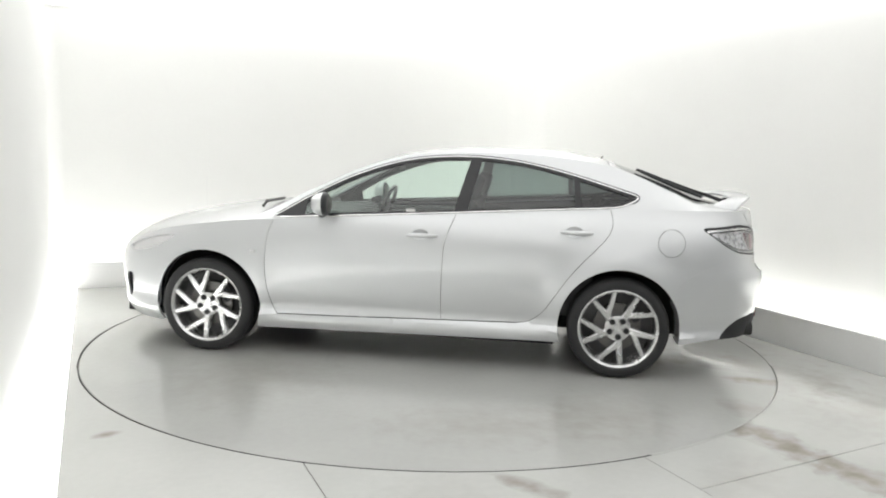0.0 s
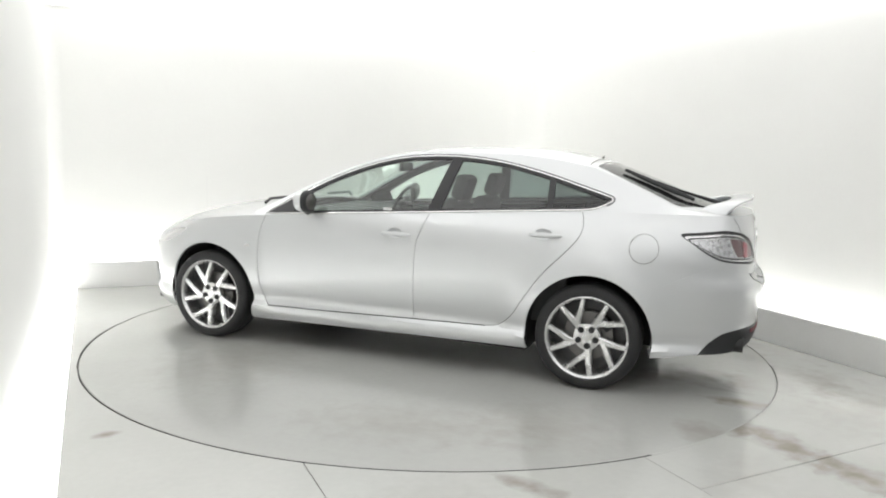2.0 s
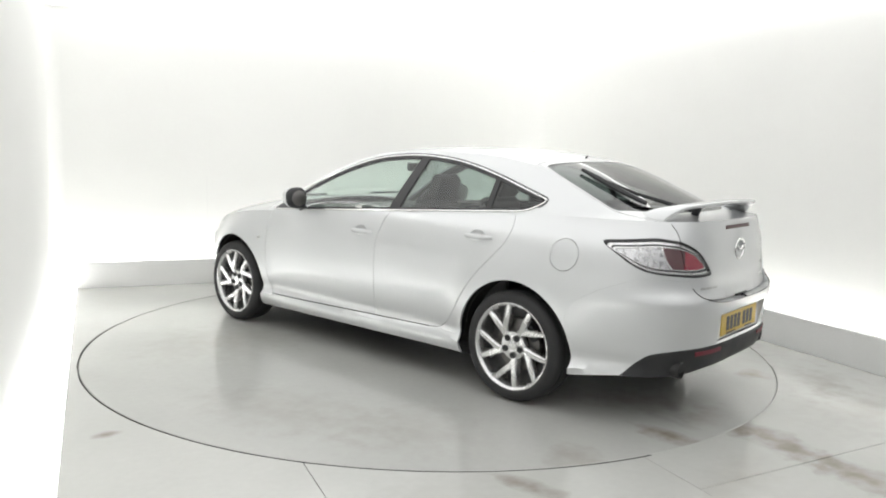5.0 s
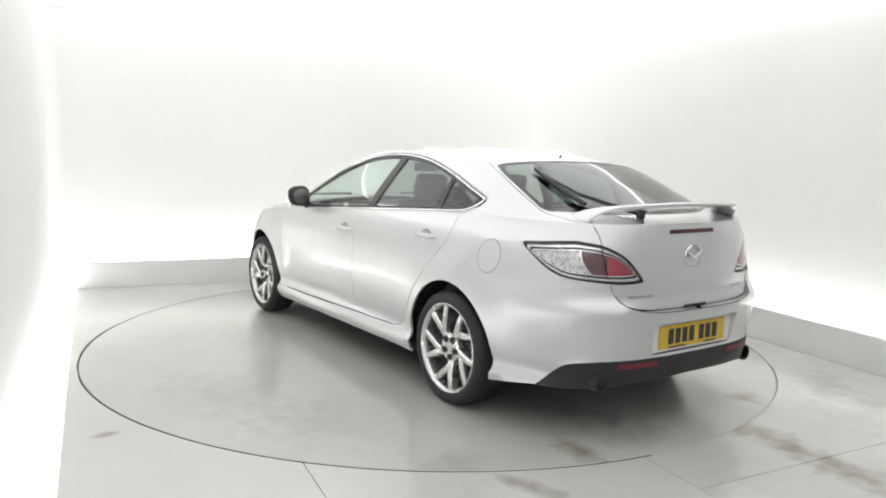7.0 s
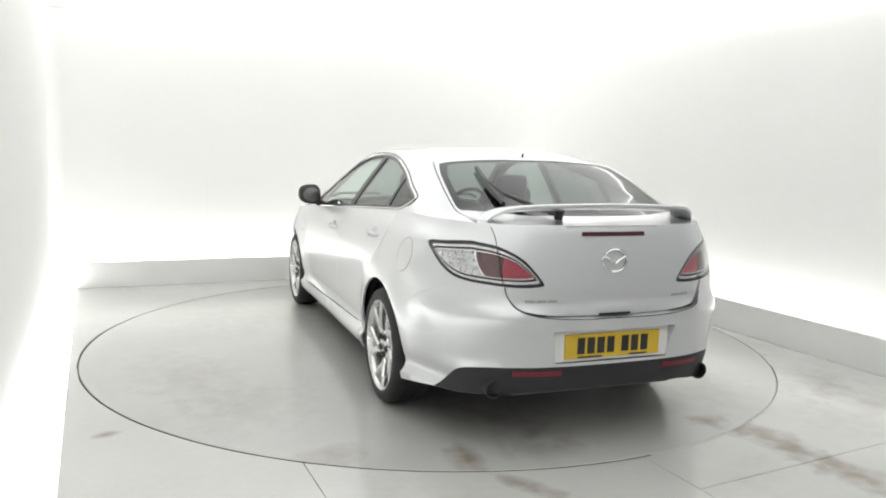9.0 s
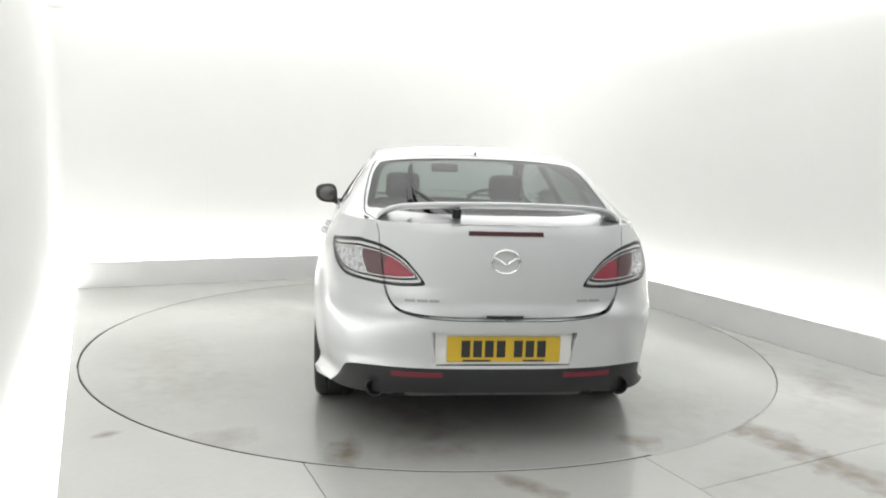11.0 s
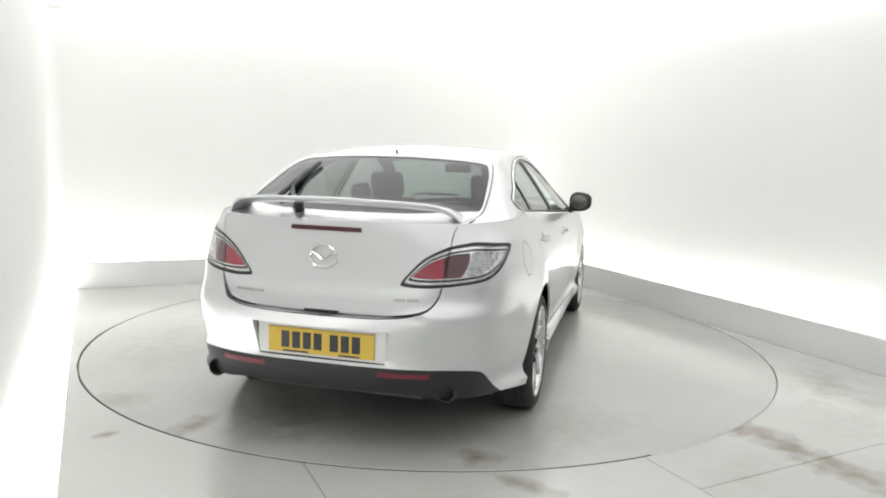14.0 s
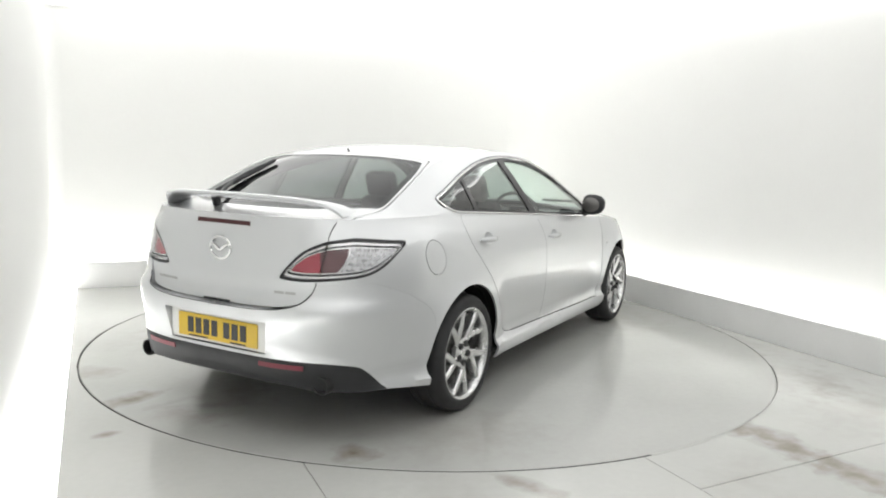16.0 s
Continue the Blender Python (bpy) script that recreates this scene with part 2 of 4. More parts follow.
# low boards in front of the light channels
placed(part("parapet_back", boxed((XL + 0.2, PY, -0.02), (PX + 0.04, PY + 0.035, PH), 0.004), PARAPET), "low pale grey board hiding lights at the wall's foot", "trim")
placed(part("parapet_right", boxed((PX, WHITE_END, -0.02), (PX + 0.035, PY - 0.002, PH), 0.004), PARAPET), "low pale grey board hiding lights at the wall's foot", "trim")
placed(part("light_channel_back", boxed((XL + 0.2, PY + 0.05, -0.04), (PX, YB - 0.02, 0.05), 0.01), TUBE), "glowing white light channel behind the low board", "light")
placed(part("light_channel_right", boxed((PX + 0.05, WHITE_END + 0.05, -0.04), (XR - 0.02, PY - 0.1, 0.05), 0.01), TUBE), "glowing white light channel behind the low board", "light")
placed(part("light_channel_left", boxed((XL + 0.0005, YF + 0.1, -0.04), (XL + 0.196, YB - 0.03, 0.004), 0.002), LEFT_TUBE), "glowing white light channel set level with the floor", "light")
# light strips round the edge of the ceiling
CORNICE = glow("cornice_light", (1.0, 1.0, 0.99), 3.4)
for nm, lo, hi in (("cornice_light_back", (XL + 0.25, YB - 0.11, TOP - 0.025), (XR - 0.18, YB - 0.055, TOP)), ("cornice_light_right", (XR - 0.11, WHITE_END, TOP - 0.025), (XR - 0.055, YB - 0.18, TOP)), ("cornice_light_left", (XL + 0.055, YF + 0.3, TOP - 0.025), (XL + 0.11, YB - 0.2, TOP))):
    placed(part(nm, boxed(lo, hi, 0.008), CORNICE), "glowing white light strip along the ceiling's edge", "light")
placed(part("channel_joint", boxed((XL + 0.014, -0.3, -0.02), (XL + 0.019, YB - 0.12, 0.006)), SEAMGREY), "thin dark joint along the wall's foot", "trim")
placed(part("wall_joint", boxed((-1.230, YB - 0.002, 0.62), (-1.226, YB + 0.01, 1.06)), PARAPET), "faint upright joint in the white wall", "trim")

# ---- turntable ----
turntable = thing("turntable", "round grey painted steel turntable set flush in the floor", "turntable")
part("deck", lathe([(0, 0.0), (1.2, 0.0), (RING - 0.014, 0.0), (RING - 0.008, -0.004), (RING - 0.008, -0.04), (0, -0.04)], 160), PLATE, turntable)
part("rim", lathe([(RING - 0.0075, -0.03), (RING - 0.0075, -0.001), (RING - 0.0045, 0.0), (RING - 0.0015, -0.001), (RING - 0.0015, -0.03)], 160), JOINT, turntable, "dark steel edge of the turntable")


# ---- car: materials ----
def clear(name, tint, gloss=0.08, rough=0.02):
    """A thin tinted pane: see-through, with mirror gloss that grows at grazing angles."""
    m = bpy.data.materials.new(name)
    m.use_nodes = True
    nt = m.node_tree
    nt.nodes.remove(nt.nodes["Principled BSDF"])
    out = nt.nodes["Material Output"]
    tr = nt.nodes.new("ShaderNodeBsdfTransparent")
    tr.inputs[0].default_value = (*tint, 1)
    gl = nt.nodes.new("ShaderNodeBsdfGlossy")
    gl.inputs["Color"].default_value = (1, 1, 1, 1)
    gl.inputs["Roughness"].default_value = rough
    lw = nt.nodes.new("ShaderNodeLayerWeight")
    lw.inputs["Blend"].default_value = 0.5
    pw = nt.nodes.new("ShaderNodeMath")
    pw.operation = "POWER"
    nt.links.new(lw.outputs["Facing"], pw.inputs[0])
    pw.inputs[1].default_value = 5.0
    fr = nt.nodes.new("ShaderNodeMath")
    fr.operation = "MULTIPLY_ADD"
    nt.links.new(pw.outputs[0], fr.inputs[0])
    fr.inputs[1].default_value, fr.inputs[2].default_value = 0.88, gloss
    mix = nt.nodes.new("ShaderNodeMixShader")
    nt.links.new(fr.outputs[0], mix.inputs[0])
    nt.links.new(tr.outputs[0], mix.inputs[1])
    nt.links.new(gl.outputs[0], mix.inputs[2])
    nt.links.new(mix.outputs[0], out.inputs["Surface"])
    return m


SILVER = material("silver_paint", (0.63, 0.64, 0.65), rough=0.38, metal=0.60, vary=0.006, scale=1.2, fine=14, coat=1.0, plain=True)
SILVER.node_tree.nodes["Principled BSDF"].inputs["Coat Roughness"].default_value = 0.12
BLACK = material("black_plastic", (0.022, 0.023, 0.025), rough=0.45, vary=0.1, scale=8, fine=110, bump=0.08)
GREYPLASTIC = material("dark_grey_plastic", (0.017, 0.0175, 0.019), rough=0.55, vary=0.12, scale=7, fine=110, bump=0.08)
GLOSSBLACK = material("gloss_black_trim", (0.013, 0.013, 0.015), rough=0.32, vary=0.05)
CHROME = material("chrome", (0.78, 0.78, 0.78), rough=0.10, metal=1.0, vary=0.02)
ALLOY = material("bright_alloy", (0.66, 0.66, 0.66), rough=0.26, metal=0.85, vary=0.03, scale=9, coat=0.5)
RUBBER = material("tyre_rubber", (0.020, 0.020, 0.021), rough=0.68, vary=0.18, scale=14, fine=160, bump=0.15)
STEEL = material("brake_disc_steel", (0.16, 0.155, 0.15), rough=0.4, metal=0.8, vary=0.12, scale=12)
PIPE = material("sooty_steel", (0.03, 0.03, 0.03), rough=0.45, metal=0.4, vary=0.2, scale=20)
LETTER = material("satin_chrome", (0.42, 0.42, 0.42), rough=0.3, metal=0.8, vary=0.05)
INDICATOR = material("indicator_reflector", (0.68, 0.68, 0.70), rough=0.28, metal=0.6, vary=0.05, scale=40, fine=110)
BARREL = material("dull_barrel", (0.075, 0.075, 0.075), rough=0.45, metal=0.3, vary=0.15, scale=12)
# near-black with the shade of panel gaps and underside in its colour
SHADOWBLACK = material("shade_black", (0.010, 0.010, 0.010), rough=0.9, vary=0.1)
REDLENS = material("red_lens", (0.35, 0.05, 0.075), rough=0.2, vary=0.08, scale=30, fine=110, coat=0.7)
REFLECTOR = material("red_reflector", (0.16, 0.014, 0.028), rough=0.45, vary=0.08, scale=30)
SMOKED = material("smoked_lens", (0.13, 0.065, 0.072), rough=0.2, vary=0.1, scale=30, fine=110, coat=0.7)
DARKRED = material("dark_red_lens", (0.06, 0.012, 0.014), rough=0.35, vary=0.08)
LAMPSILVER = material("lamp_reflector", (0.86, 0.86, 0.87), rough=0.2, metal=0.75, vary=0.05, scale=40, fine=110)
PLATEYELLOW = material("yellow_plate", (0.64, 0.43, 0.035), rough=0.35, vary=0.05, scale=9, fine=110)
PLATEWHITE = material("white_plate_surround", (0.74, 0.74, 0.72), rough=0.35, vary=0.03)
SEATCLOTH = material("dark_seat_cloth", (0.030, 0.031, 0.034), rough=0.85, vary=0.2, scale=20, fine=110, bump=0.2)
TRIMGREY = material("grey_cabin_trim", (0.06, 0.061, 0.063), rough=0.6, vary=0.1, scale=10, fine=110, bump=0.1)
HEADLINER = material("pale_headliner", (0.28, 0.28, 0.27), rough=0.85, vary=0.04)
GLASS = clear("clear_car_glass", (0.82, 0.91, 0.865))
TINTED = clear("tinted_car_glass", (0.36, 0.43, 0.41))
REARTINT = clear("tinted_rear_glass", (0.28, 0.315, 0.31), gloss=0.055)
LENS = clear("clear_lens", (0.95, 0.95, 0.95), gloss=0.03)
FILM = material("pale_sticker", (0.7, 0.72, 0.7), rough=0.5)


# ---- car: the shape of the body, x forwards, y to the left ----
def spline(*keys):
    """A smooth curve through (x, y) keys that does not overshoot."""
    keys = sorted(keys)
    xs, ys = [k[0] for k in keys], [k[1] for k in keys]
    n = len(xs)
    d = [(ys[i + 1] - ys[i]) / (xs[i + 1] - xs[i]) for i in range(n - 1)]
    m = [d[0]] + [0 if d[i - 1] * d[i] <= 0 else 2 * d[i - 1] * d[i] / (d[i - 1] + d[i]) for i in range(1, n - 1)] + [d[-1]]

    def f(x):
        if x <= xs[0]:
            return ys[0]
        if x >= xs[-1]:
            return ys[-1]
        i = 0
        while x > xs[i + 1]:
            i += 1
        h = xs[i + 1] - xs[i]
        u = (x - xs[i]) / h
        return (2 * u ** 3 - 3 * u * u + 1) * ys[i] + (u ** 3 - 2 * u * u + u) * h * m[i] + (3 * u * u - 2 * u ** 3) * ys[i + 1] + (u ** 3 - u * u) * h * m[i + 1]
    return f


XC, NR, XF, NF = -1.2, 3.7, 1.2, 2.3
AXLE, HUBZ, TYRE = 1.3625, 0.318, 0.318
half_width = spline((0.12, 0.81), (0.19, 0.850), (0.235, 0.874), (0.275, 0.875), (0.30, 0.850), (0.335, 0.838), (0.38, 0.849), (0.45, 0.860), (0.55, 0.868), (0.65, 0.872), (0.78, 0.870), (0.87, 0.856), (0.96, 0.828), (1.04, 0.780), (1.09, 0.760))
tail = spline((0.15, -2.20), (0.25, -2.26), (0.33, -2.31), (0.41, -2.320), (0.425, -2.312), (0.52, -2.326), (0.60, -2.338), (0.645, -2.342), (0.675, -2.334), (0.70, -2.308), (0.74, -2.290), (0.80, -2.282), (0.9, -2.272), (1.0, -2.258), (1.04, -2.252), (1.062, -2.247), (1.07, -2.244), (1.09, -2.23))
nose = spline((0.12, 2.2), (0.2, 2.28), (0.3, 2.31), (0.5, 2.33), (0.6, 2.31), (0.68, 2.25), (0.75, 2.15), (0.8, 2.05), (0.86, 1.92), (0.95, 1.8))
waist = spline((2.4, 0.62), (2.1, 0.70), (1.9, 0.755), (1.7, 0.815), (1.4, 0.868), (1.1, 0.903), (0.9, 0.917), (0.6, 0.936), (-0.4, 1.0), (-1.0, 1.04), (-1.3, 1.058), (-1.6, 1.068), (-1.85, 1.070), (-2.0, 1.070), (-2.1, 1.070), (-2.4, 1.070))
DECK = 1.070


def quarter(n, depth, width):
    a = [math.pi / 2 * k / 400 for k in range(401)]
    fx, fy = [math.sin(q) ** (2 / n) for q in a], [max(0, math.cos(q)) ** (2 / n) for q in a]
    fy[-1] = 0.0
    l = [0.0]
    for i in range(400):
        l.append(l[-1] + math.hypot((fx[i + 1] - fx[i]) * depth, (fy[i + 1] - fy[i]) * width))
    return np.array(fx), np.array(fy), np.array(l)


RX, RY, RL = quarter(NR, 1.12, 0.86)
FX, FY, FL = quarter(NF, 1.10, 0.86)
S_TAIL, S_NOSE = XC - RL[-1], XF + FL[-1]


def flare(x, z):
    g = 0.0
    for c in (AXLE, -AXLE):
        r = math.hypot(x - c, z - HUBZ)
        g += 0.030 * math.exp(-((r - 0.37) / 0.11) ** 2)
    return g * min(1, max(0, (z - 0.16) / 0.14))


lid_foot = spline((0, 0.646), (0.2, 0.648), (0.36, 0.657), (0.485, 0.685), (0.53, 0.735), (0.55, 0.80))


def tuck(y, z):
    """How far the tailgate's lower edge is drawn in over the bumper."""
    if y > 0.55 or z < lid_foot(y):
        return 0.0
    return 0.045 * max(0, 1 - (z - lid_foot(y)) / 0.13) ** 1.5 * (1 - (y / 0.56) ** 5)


def body(s, z):
    """The body's side, wrapped round nose and tail: s runs along the plan outline, z up."""
    w = half_width(z)
    if s < XC:
        fx, fy = np.interp(XC - s, RL, RX), np.interp(XC - s, RL, RY)
        x = XC - (XC - tail(z)) * fx + (tuck(w * fy, z) if fy < 0.7 else 0)
        return Vector((x, (w + flare(x, z) * min(1, fy * 1.1)) * fy, z))
    if s > XF:
        fx, fy = np.interp(s - XF, FL, FX), np.interp(s - XF, FL, FY)
        x = XF + (nose(z) - XF) * fx
        return Vector((x, (w + flare(x, z)) * fy, z))
    return Vector((s, w + flare(s, z), z))


def sx(x, z):
    """The place along the outline for a point of the side."""
    if x < XC:
        return XC - float(np.interp((XC - x) / (XC - tail(z)), RX, RL))
    if x > XF:
        return XF + float(np.interp((x - XF) / (nose(z) - XF), FX, FL))
    return x


def sy(y, z):
    """The same for a point of the tail, by its y."""
    return XC - float(np.interp(-y / half_width(z), -RY, RL))


rail_z = spline((1.04, 0.935), (0.9, 1.0), (0.75, 1.082), (0.6, 1.155), (0.42, 1.243), (0.2, 1.322), (0.0, 1.368), (-0.36, 1.395), (-0.75, 1.39), (-1.0, 1.372), (-1.2, 1.344), (-1.3, 1.325), (-1.46, 1.266), (-1.7, 1.160), (-1.85, 1.097), (-2.0, 1.080), (-2.06, 1.073), (-2.16, 1.070))
rail_y = spline((1.04, 0.765), (0.9, 0.735), (0.6, 0.655), (0.3, 0.590), (0.0, 0.555), (-0.5, 0.545), (-1.0, 0.562), (-1.3, 0.598), (-1.6, 0.636), (-1.85, 0.656), (-1.95, 0.642), (-2.0, 0.630), (-2.06, 0.608), (-2.16, 0.55))
spine = spline((1.04, 0.985), (0.95, 1.022), (0.83, 1.082), (0.52, 1.24), (0.24, 1.349), (-0.11, 1.415), (-0.4, 1.432), (-0.85, 1.429), (-1.14, 1.402), (-1.3, 1.366), (-1.6, 1.264), (-1.9, 1.150), (-2.04, 1.100), (-2.12, 1.082), (-2.20, 1.074), (-2.3, 1.070))


def waist_y(x):
    return body(sx(x, waist(x)), waist(x)).y


def cabin(x, z):
    """Doors' window frames and pillars, from the waist up to the roof rail."""
    zb, zt = waist(x), rail_z(x)
    u = min(1, max(0, (z - zb) / max(0.012, zt - zb)))
    return Vector((x, waist_y(x) + (rail_y(x) - waist_y(x)) * u ** 1.15, z))


def crown_y(x):
    return rail_y(x) if x > -1.9 else min(rail_y(x) if x > -2.06 else 1, body(sx(x, DECK), DECK).y)


def top(x, y):
    """Windscreen, roof, rear window and the deck under the spoiler."""
    ye = max(0.02, crown_y(x))
    ze = rail_z(x) if x > -2.06 else DECK
    return Vector((x, y, ze + (spine(x) - ze) * (1 - min(1, abs(y) / ye) ** 2.4)))


hood_mid = spline((1.0, 1.0), (1.15, 0.995), (1.4, 0.965), (1.8, 0.885), (2.05, 0.805), (2.2, 0.72), (2.3, 0.63))


def hood(x, y):
    ye = max(0.02, waist_y(x))
    return Vector((x, y, waist(x) + (hood_mid(x) - waist(x)) * (1 - min(1, abs(y) / ye) ** 2.6)))


# ---- car: cutting the shape into panels ----
def dense(pts, step, closed):
    out = []
    n = len(pts)
    for i in range(n if closed else n - 1):
        a, b = pts[i], pts[(i + 1) % n]
        k = max(1, math.ceil(math.hypot(b[0] - a[0], b[1] - a[1]) / step))
        out += [(a[0] + (b[0] - a[0]) * j / k, a[1] + (b[1] - a[1]) * j / k) for j in range(k)]
    return out if closed else out + [pts[-1]]


def curved(pts, n=6, closed=False):
    """A Catmull-Rom curve through the points."""
    m = len(pts)
    out = []
    for i in range(m if closed else m - 1):
        p = [pts[(i + k) % m] if closed else pts[min(max(i + k, 0), m - 1)] for k in (-1, 0, 1, 2)]
        for j in range(n):
            u = j / n
            out.append(tuple(0.5 * (2 * p[1][c] + (p[2][c] - p[0][c]) * u + (2 * p[0][c] - 5 * p[1][c] + 4 * p[2][c] - p[3][c]) * u * u + (3 * p[1][c] - p[0][c] - 3 * p[2][c] + p[3][c]) * u ** 3) for c in range(len(pts[0]))))
    return out if closed else out + [tuple(pts[-1])]


def offset(pts, d, closed=False):
    n = len(pts)
    out = []
    for i in range(n):
        a = pts[i - 1] if i or closed else pts[i]
        b = pts[(i + 1) % n] if i < n - 1 or closed else pts[i]
        l = math.hypot(b[0] - a[0], b[1] - a[1]) or 1
        out.append((pts[i][0] - (b[1] - a[1]) / l * d, pts[i][1] + (b[0] - a[0]) / l * d))
    return out


def strip(pts, width, closed=False):
    """Outline(s) of a gap of that width along a line."""
    if closed:
        return [offset(pts, width / 2, True), offset(pts, -width / 2, True)]
    return [offset(pts, width / 2) + offset(pts, -width / 2)[::-1]]


def inside(poly, P):
    x, y = P[:, 0], P[:, 1]
    hit = np.zeros(len(P), bool)
    a = np.array(poly, float)
    b = np.roll(a, -1, 0)
    for (x0, y0), (x1, y1) in zip(a, b):
        if y0 != y1:
            hit ^= ((y0 > y) != (y1 > y)) & (x < (x1 - x0) * (y - y0) / (y1 - y0) + x0)
    return hit


def triangles(outlines, step):
    """Fills the outlines' box with a mesh that keeps to every outline. Outlines: closed lists."""
    from mathutils.geometry import delaunay_2d_cdt
    pts, edges = [], []
    for o in outlines:
        d = dense(o, step, True)
        k = len(pts)
        pts += d
        edges += [(k + i, k + (i + 1) % len(d)) for i in range(len(d))]
    P = np.array(pts)
    lo, hi = P.min(0), P.max(0)
    grid = []
    for r, gy in enumerate(np.arange(lo[1] + step / 2, hi[1], step * 0.87)):
        for gx in np.arange(lo[0] + step * (0.25 + 0.5 * (r % 2)), hi[0], step):
            if ((P - (gx, gy)) ** 2).sum(1).min() > (0.5 * step) ** 2:
                grid.append((gx, gy))
    vs, _, fs, *_ = delaunay_2d_cdt([Vector(p) for p in pts + grid], edges, [], 0, 1e-6, False)
    V = np.array([tuple(v) for v in vs])
    F = np.array([tuple(f) for f in fs if len(f) == 3])
    return V, F, V[F].mean(1)


def slope(fn, u, v):
    e = 1e-3
    n = (fn(u + e, v) - fn(u - e, v)).cross(fn(u, v + e) - fn(u, v - e))
    return n.normalized() if n.length > 1e-12 else Vector((0, 0, 1))


def panel(fn, V, F, sides=(1,), depth=0.012, lift=0.0, centre=None):
    """A mesh of the chosen triangles, bent to the shape fn, with its edges turned inwards. sides: 1 left, -1 right, both: joined at the centre line."""
    bm = bmesh.new()
    used = sorted({int(i) for f in F for i in f})
    place = {i: (fn(*V[i]), slope(fn, *V[i])) for i in used}
    ref = place[used[0]]
    for k in sides:
        vs = {}
        for i in used:
            p, n = place[i]
            q = p + n * lift * centre if centre else p
            if abs(q.y) < 0.0015 and len(sides) == 2:
                q = Vector((q.x, 0, q.z))
            vs[i] = bm.verts.new((q.x, q.y * k, q.z))
        for f in F:
            a, b, c = (vs[int(i)] for i in f)
            try:
                bm.faces.new((a, b, c))
            except ValueError:
                pass
    if len(sides) == 2:
        bmesh.ops.remove_doubles(bm, verts=[v for v in bm.verts if abs(v.co.y) < 1e-5], dist=1e-4)
    # outward: away from a point inside the car
    bm.normal_update()
    for f in bm.faces:
        c = f.calc_center_median()
        away = c - Vector((max(-1.2, min(1.2, c.x)), 0, min(c.z, 0.7)))
        if f.normal.dot(away) < 0:
            f.normal_flip()
    bm.normal_update()
    if depth:
        rim = [e for e in bm.edges if len(e.link_faces) == 1]
        twin = {}
        for e in rim:
            f = e.link_faces[0]
            for v in e.verts:
                if v not in twin:
                    twin[v] = (bm.verts.new(v.co), bm.verts.new(v.co - v.normal * depth))
        for e in rim:
            l = next(l for l in e.link_loops)
            a, b = l.vert, l.link_loop_next.vert
            bm.faces.new((twin[b][0], twin[a][0], twin[a][1], twin[b][1]))
    return bm


def both(name, fn, V, F, mat, parent, label="", **kw):
    """A part on the car's left and its mirror image on the right."""
    return [part(name, panel(fn, V, F, (k,), **kw), mat, parent, label, smooth=True) for k in (1, -1)]


car = thing("car", "silver five-door hatchback with tinted rear windows parked on the turntable", "car")

# outlines on the body's side and tail, in (s, z)
def side(*pts):
    return [(sx(x, z), z) for x, z in pts]


def rear(*pts):
    return [(sy(y, z), z) for y, z in pts]


front_gap = curved(side((0.90, 0.918), (0.94, 0.80), (0.955, 0.62), (0.935, 0.45), (0.90, 0.33), (0.868, 0.287)))
mid_gap = curved(side((-0.31, 0.996), (-0.265, 0.88), (-0.24, 0.78), (-0.23, 0.55), (-0.23, 0.305)))
door_foot = curved(side((0.868, 0.287), (0.4, 0.292), (-0.23, 0.305), (-0.72, 0.315)))
rear_gap = curved(side((-0.72, 0.315), (-0.81, 0.333), (-0.89, 0.40), (-0.955, 0.50), (-1.03, 0.615), (-1.11, 0.715), (-1.20, 0.81), (-1.275, 0.90), (-1.30, 0.98), (-1.285, 1.057)))
hatch_gap = curved(rear((0.585, 1.057), (0.572, 0.97), (0.55, 0.80), (0.53, 0.735), (0.485, 0.685), (0.36, 0.657), (0.2, 0.648)), 6) + [(S_TAIL, 0.646)]
bumper_gap = curved(side((-1.70, 0.50), (-1.73, 0.62), (-1.85, 0.70), (-2.06, 0.785)), 5) + rear((0.60, 0.775), (0.548, 0.772))
flap = [(-1.66 + 0.082 * math.cos(a), 0.87 + 0.085 * math.sin(a)) for a in (2 * math.pi * k / 32 for k in range(32))]
flap = [(sx(x, z), z) for x, z in flap]
lamp = curved(side((-1.855, 0.962), (-1.95, 0.975), (-2.08, 0.988)) + rear((0.64, 0.985), (0.56, 0.968), (0.47, 0.92), (0.41, 0.86), (0.368, 0.805), (0.385, 0.790), (0.49, 0.785), (0.60, 0.795)) + side((-2.10, 0.812), (-2.02, 0.845), (-1.93, 0.905)), 5, True)
recess = rear((0.335, 0.590), (0.310, 0.432)) + [(S_TAIL - 0.02, 0.432), (S_TAIL - 0.02, 0.588)]
skirt_line = side((-1.985, 0.10)) + curved(side((-1.99, 0.27), (-2.035, 0.325), (-2.085, 0.37), (-2.13, 0.397)) + rear((0.62, 0.414), (0.5, 0.418), (0.35, 0.418)), 4) + [(S_TAIL - 0.02, 0.417)]
arches = [[(c + 0.378 * math.cos(a), HUBZ + 0.378 * math.sin(a)) for a in (2 * math.pi * k / 56 for k in range(56))] for c in (AXLE, -AXLE)]
arches = [[(sx(x, z), z) for x, z in a] for a in arches]
foot = [(S_NOSE, 0.165)] + side((2.2, 0.165), (1.75, 0.165), (1.70, 0.185), (1.0, 0.185), (-1.0, 0.21), (-1.72, 0.238), (-1.98, 0.272), (-2.02, 0.272)) + rear((0.7, 0.272), (0.5, 0.284), (0.42, 0.296)) + [(S_TAIL, 0.30)]


def crest_z(s):
    z = 0.9 if s < 1.2 else 0.72
    for _ in range(12):
        z = 0.5 * z + 0.5 * waist(body(s, z).x)
    return z


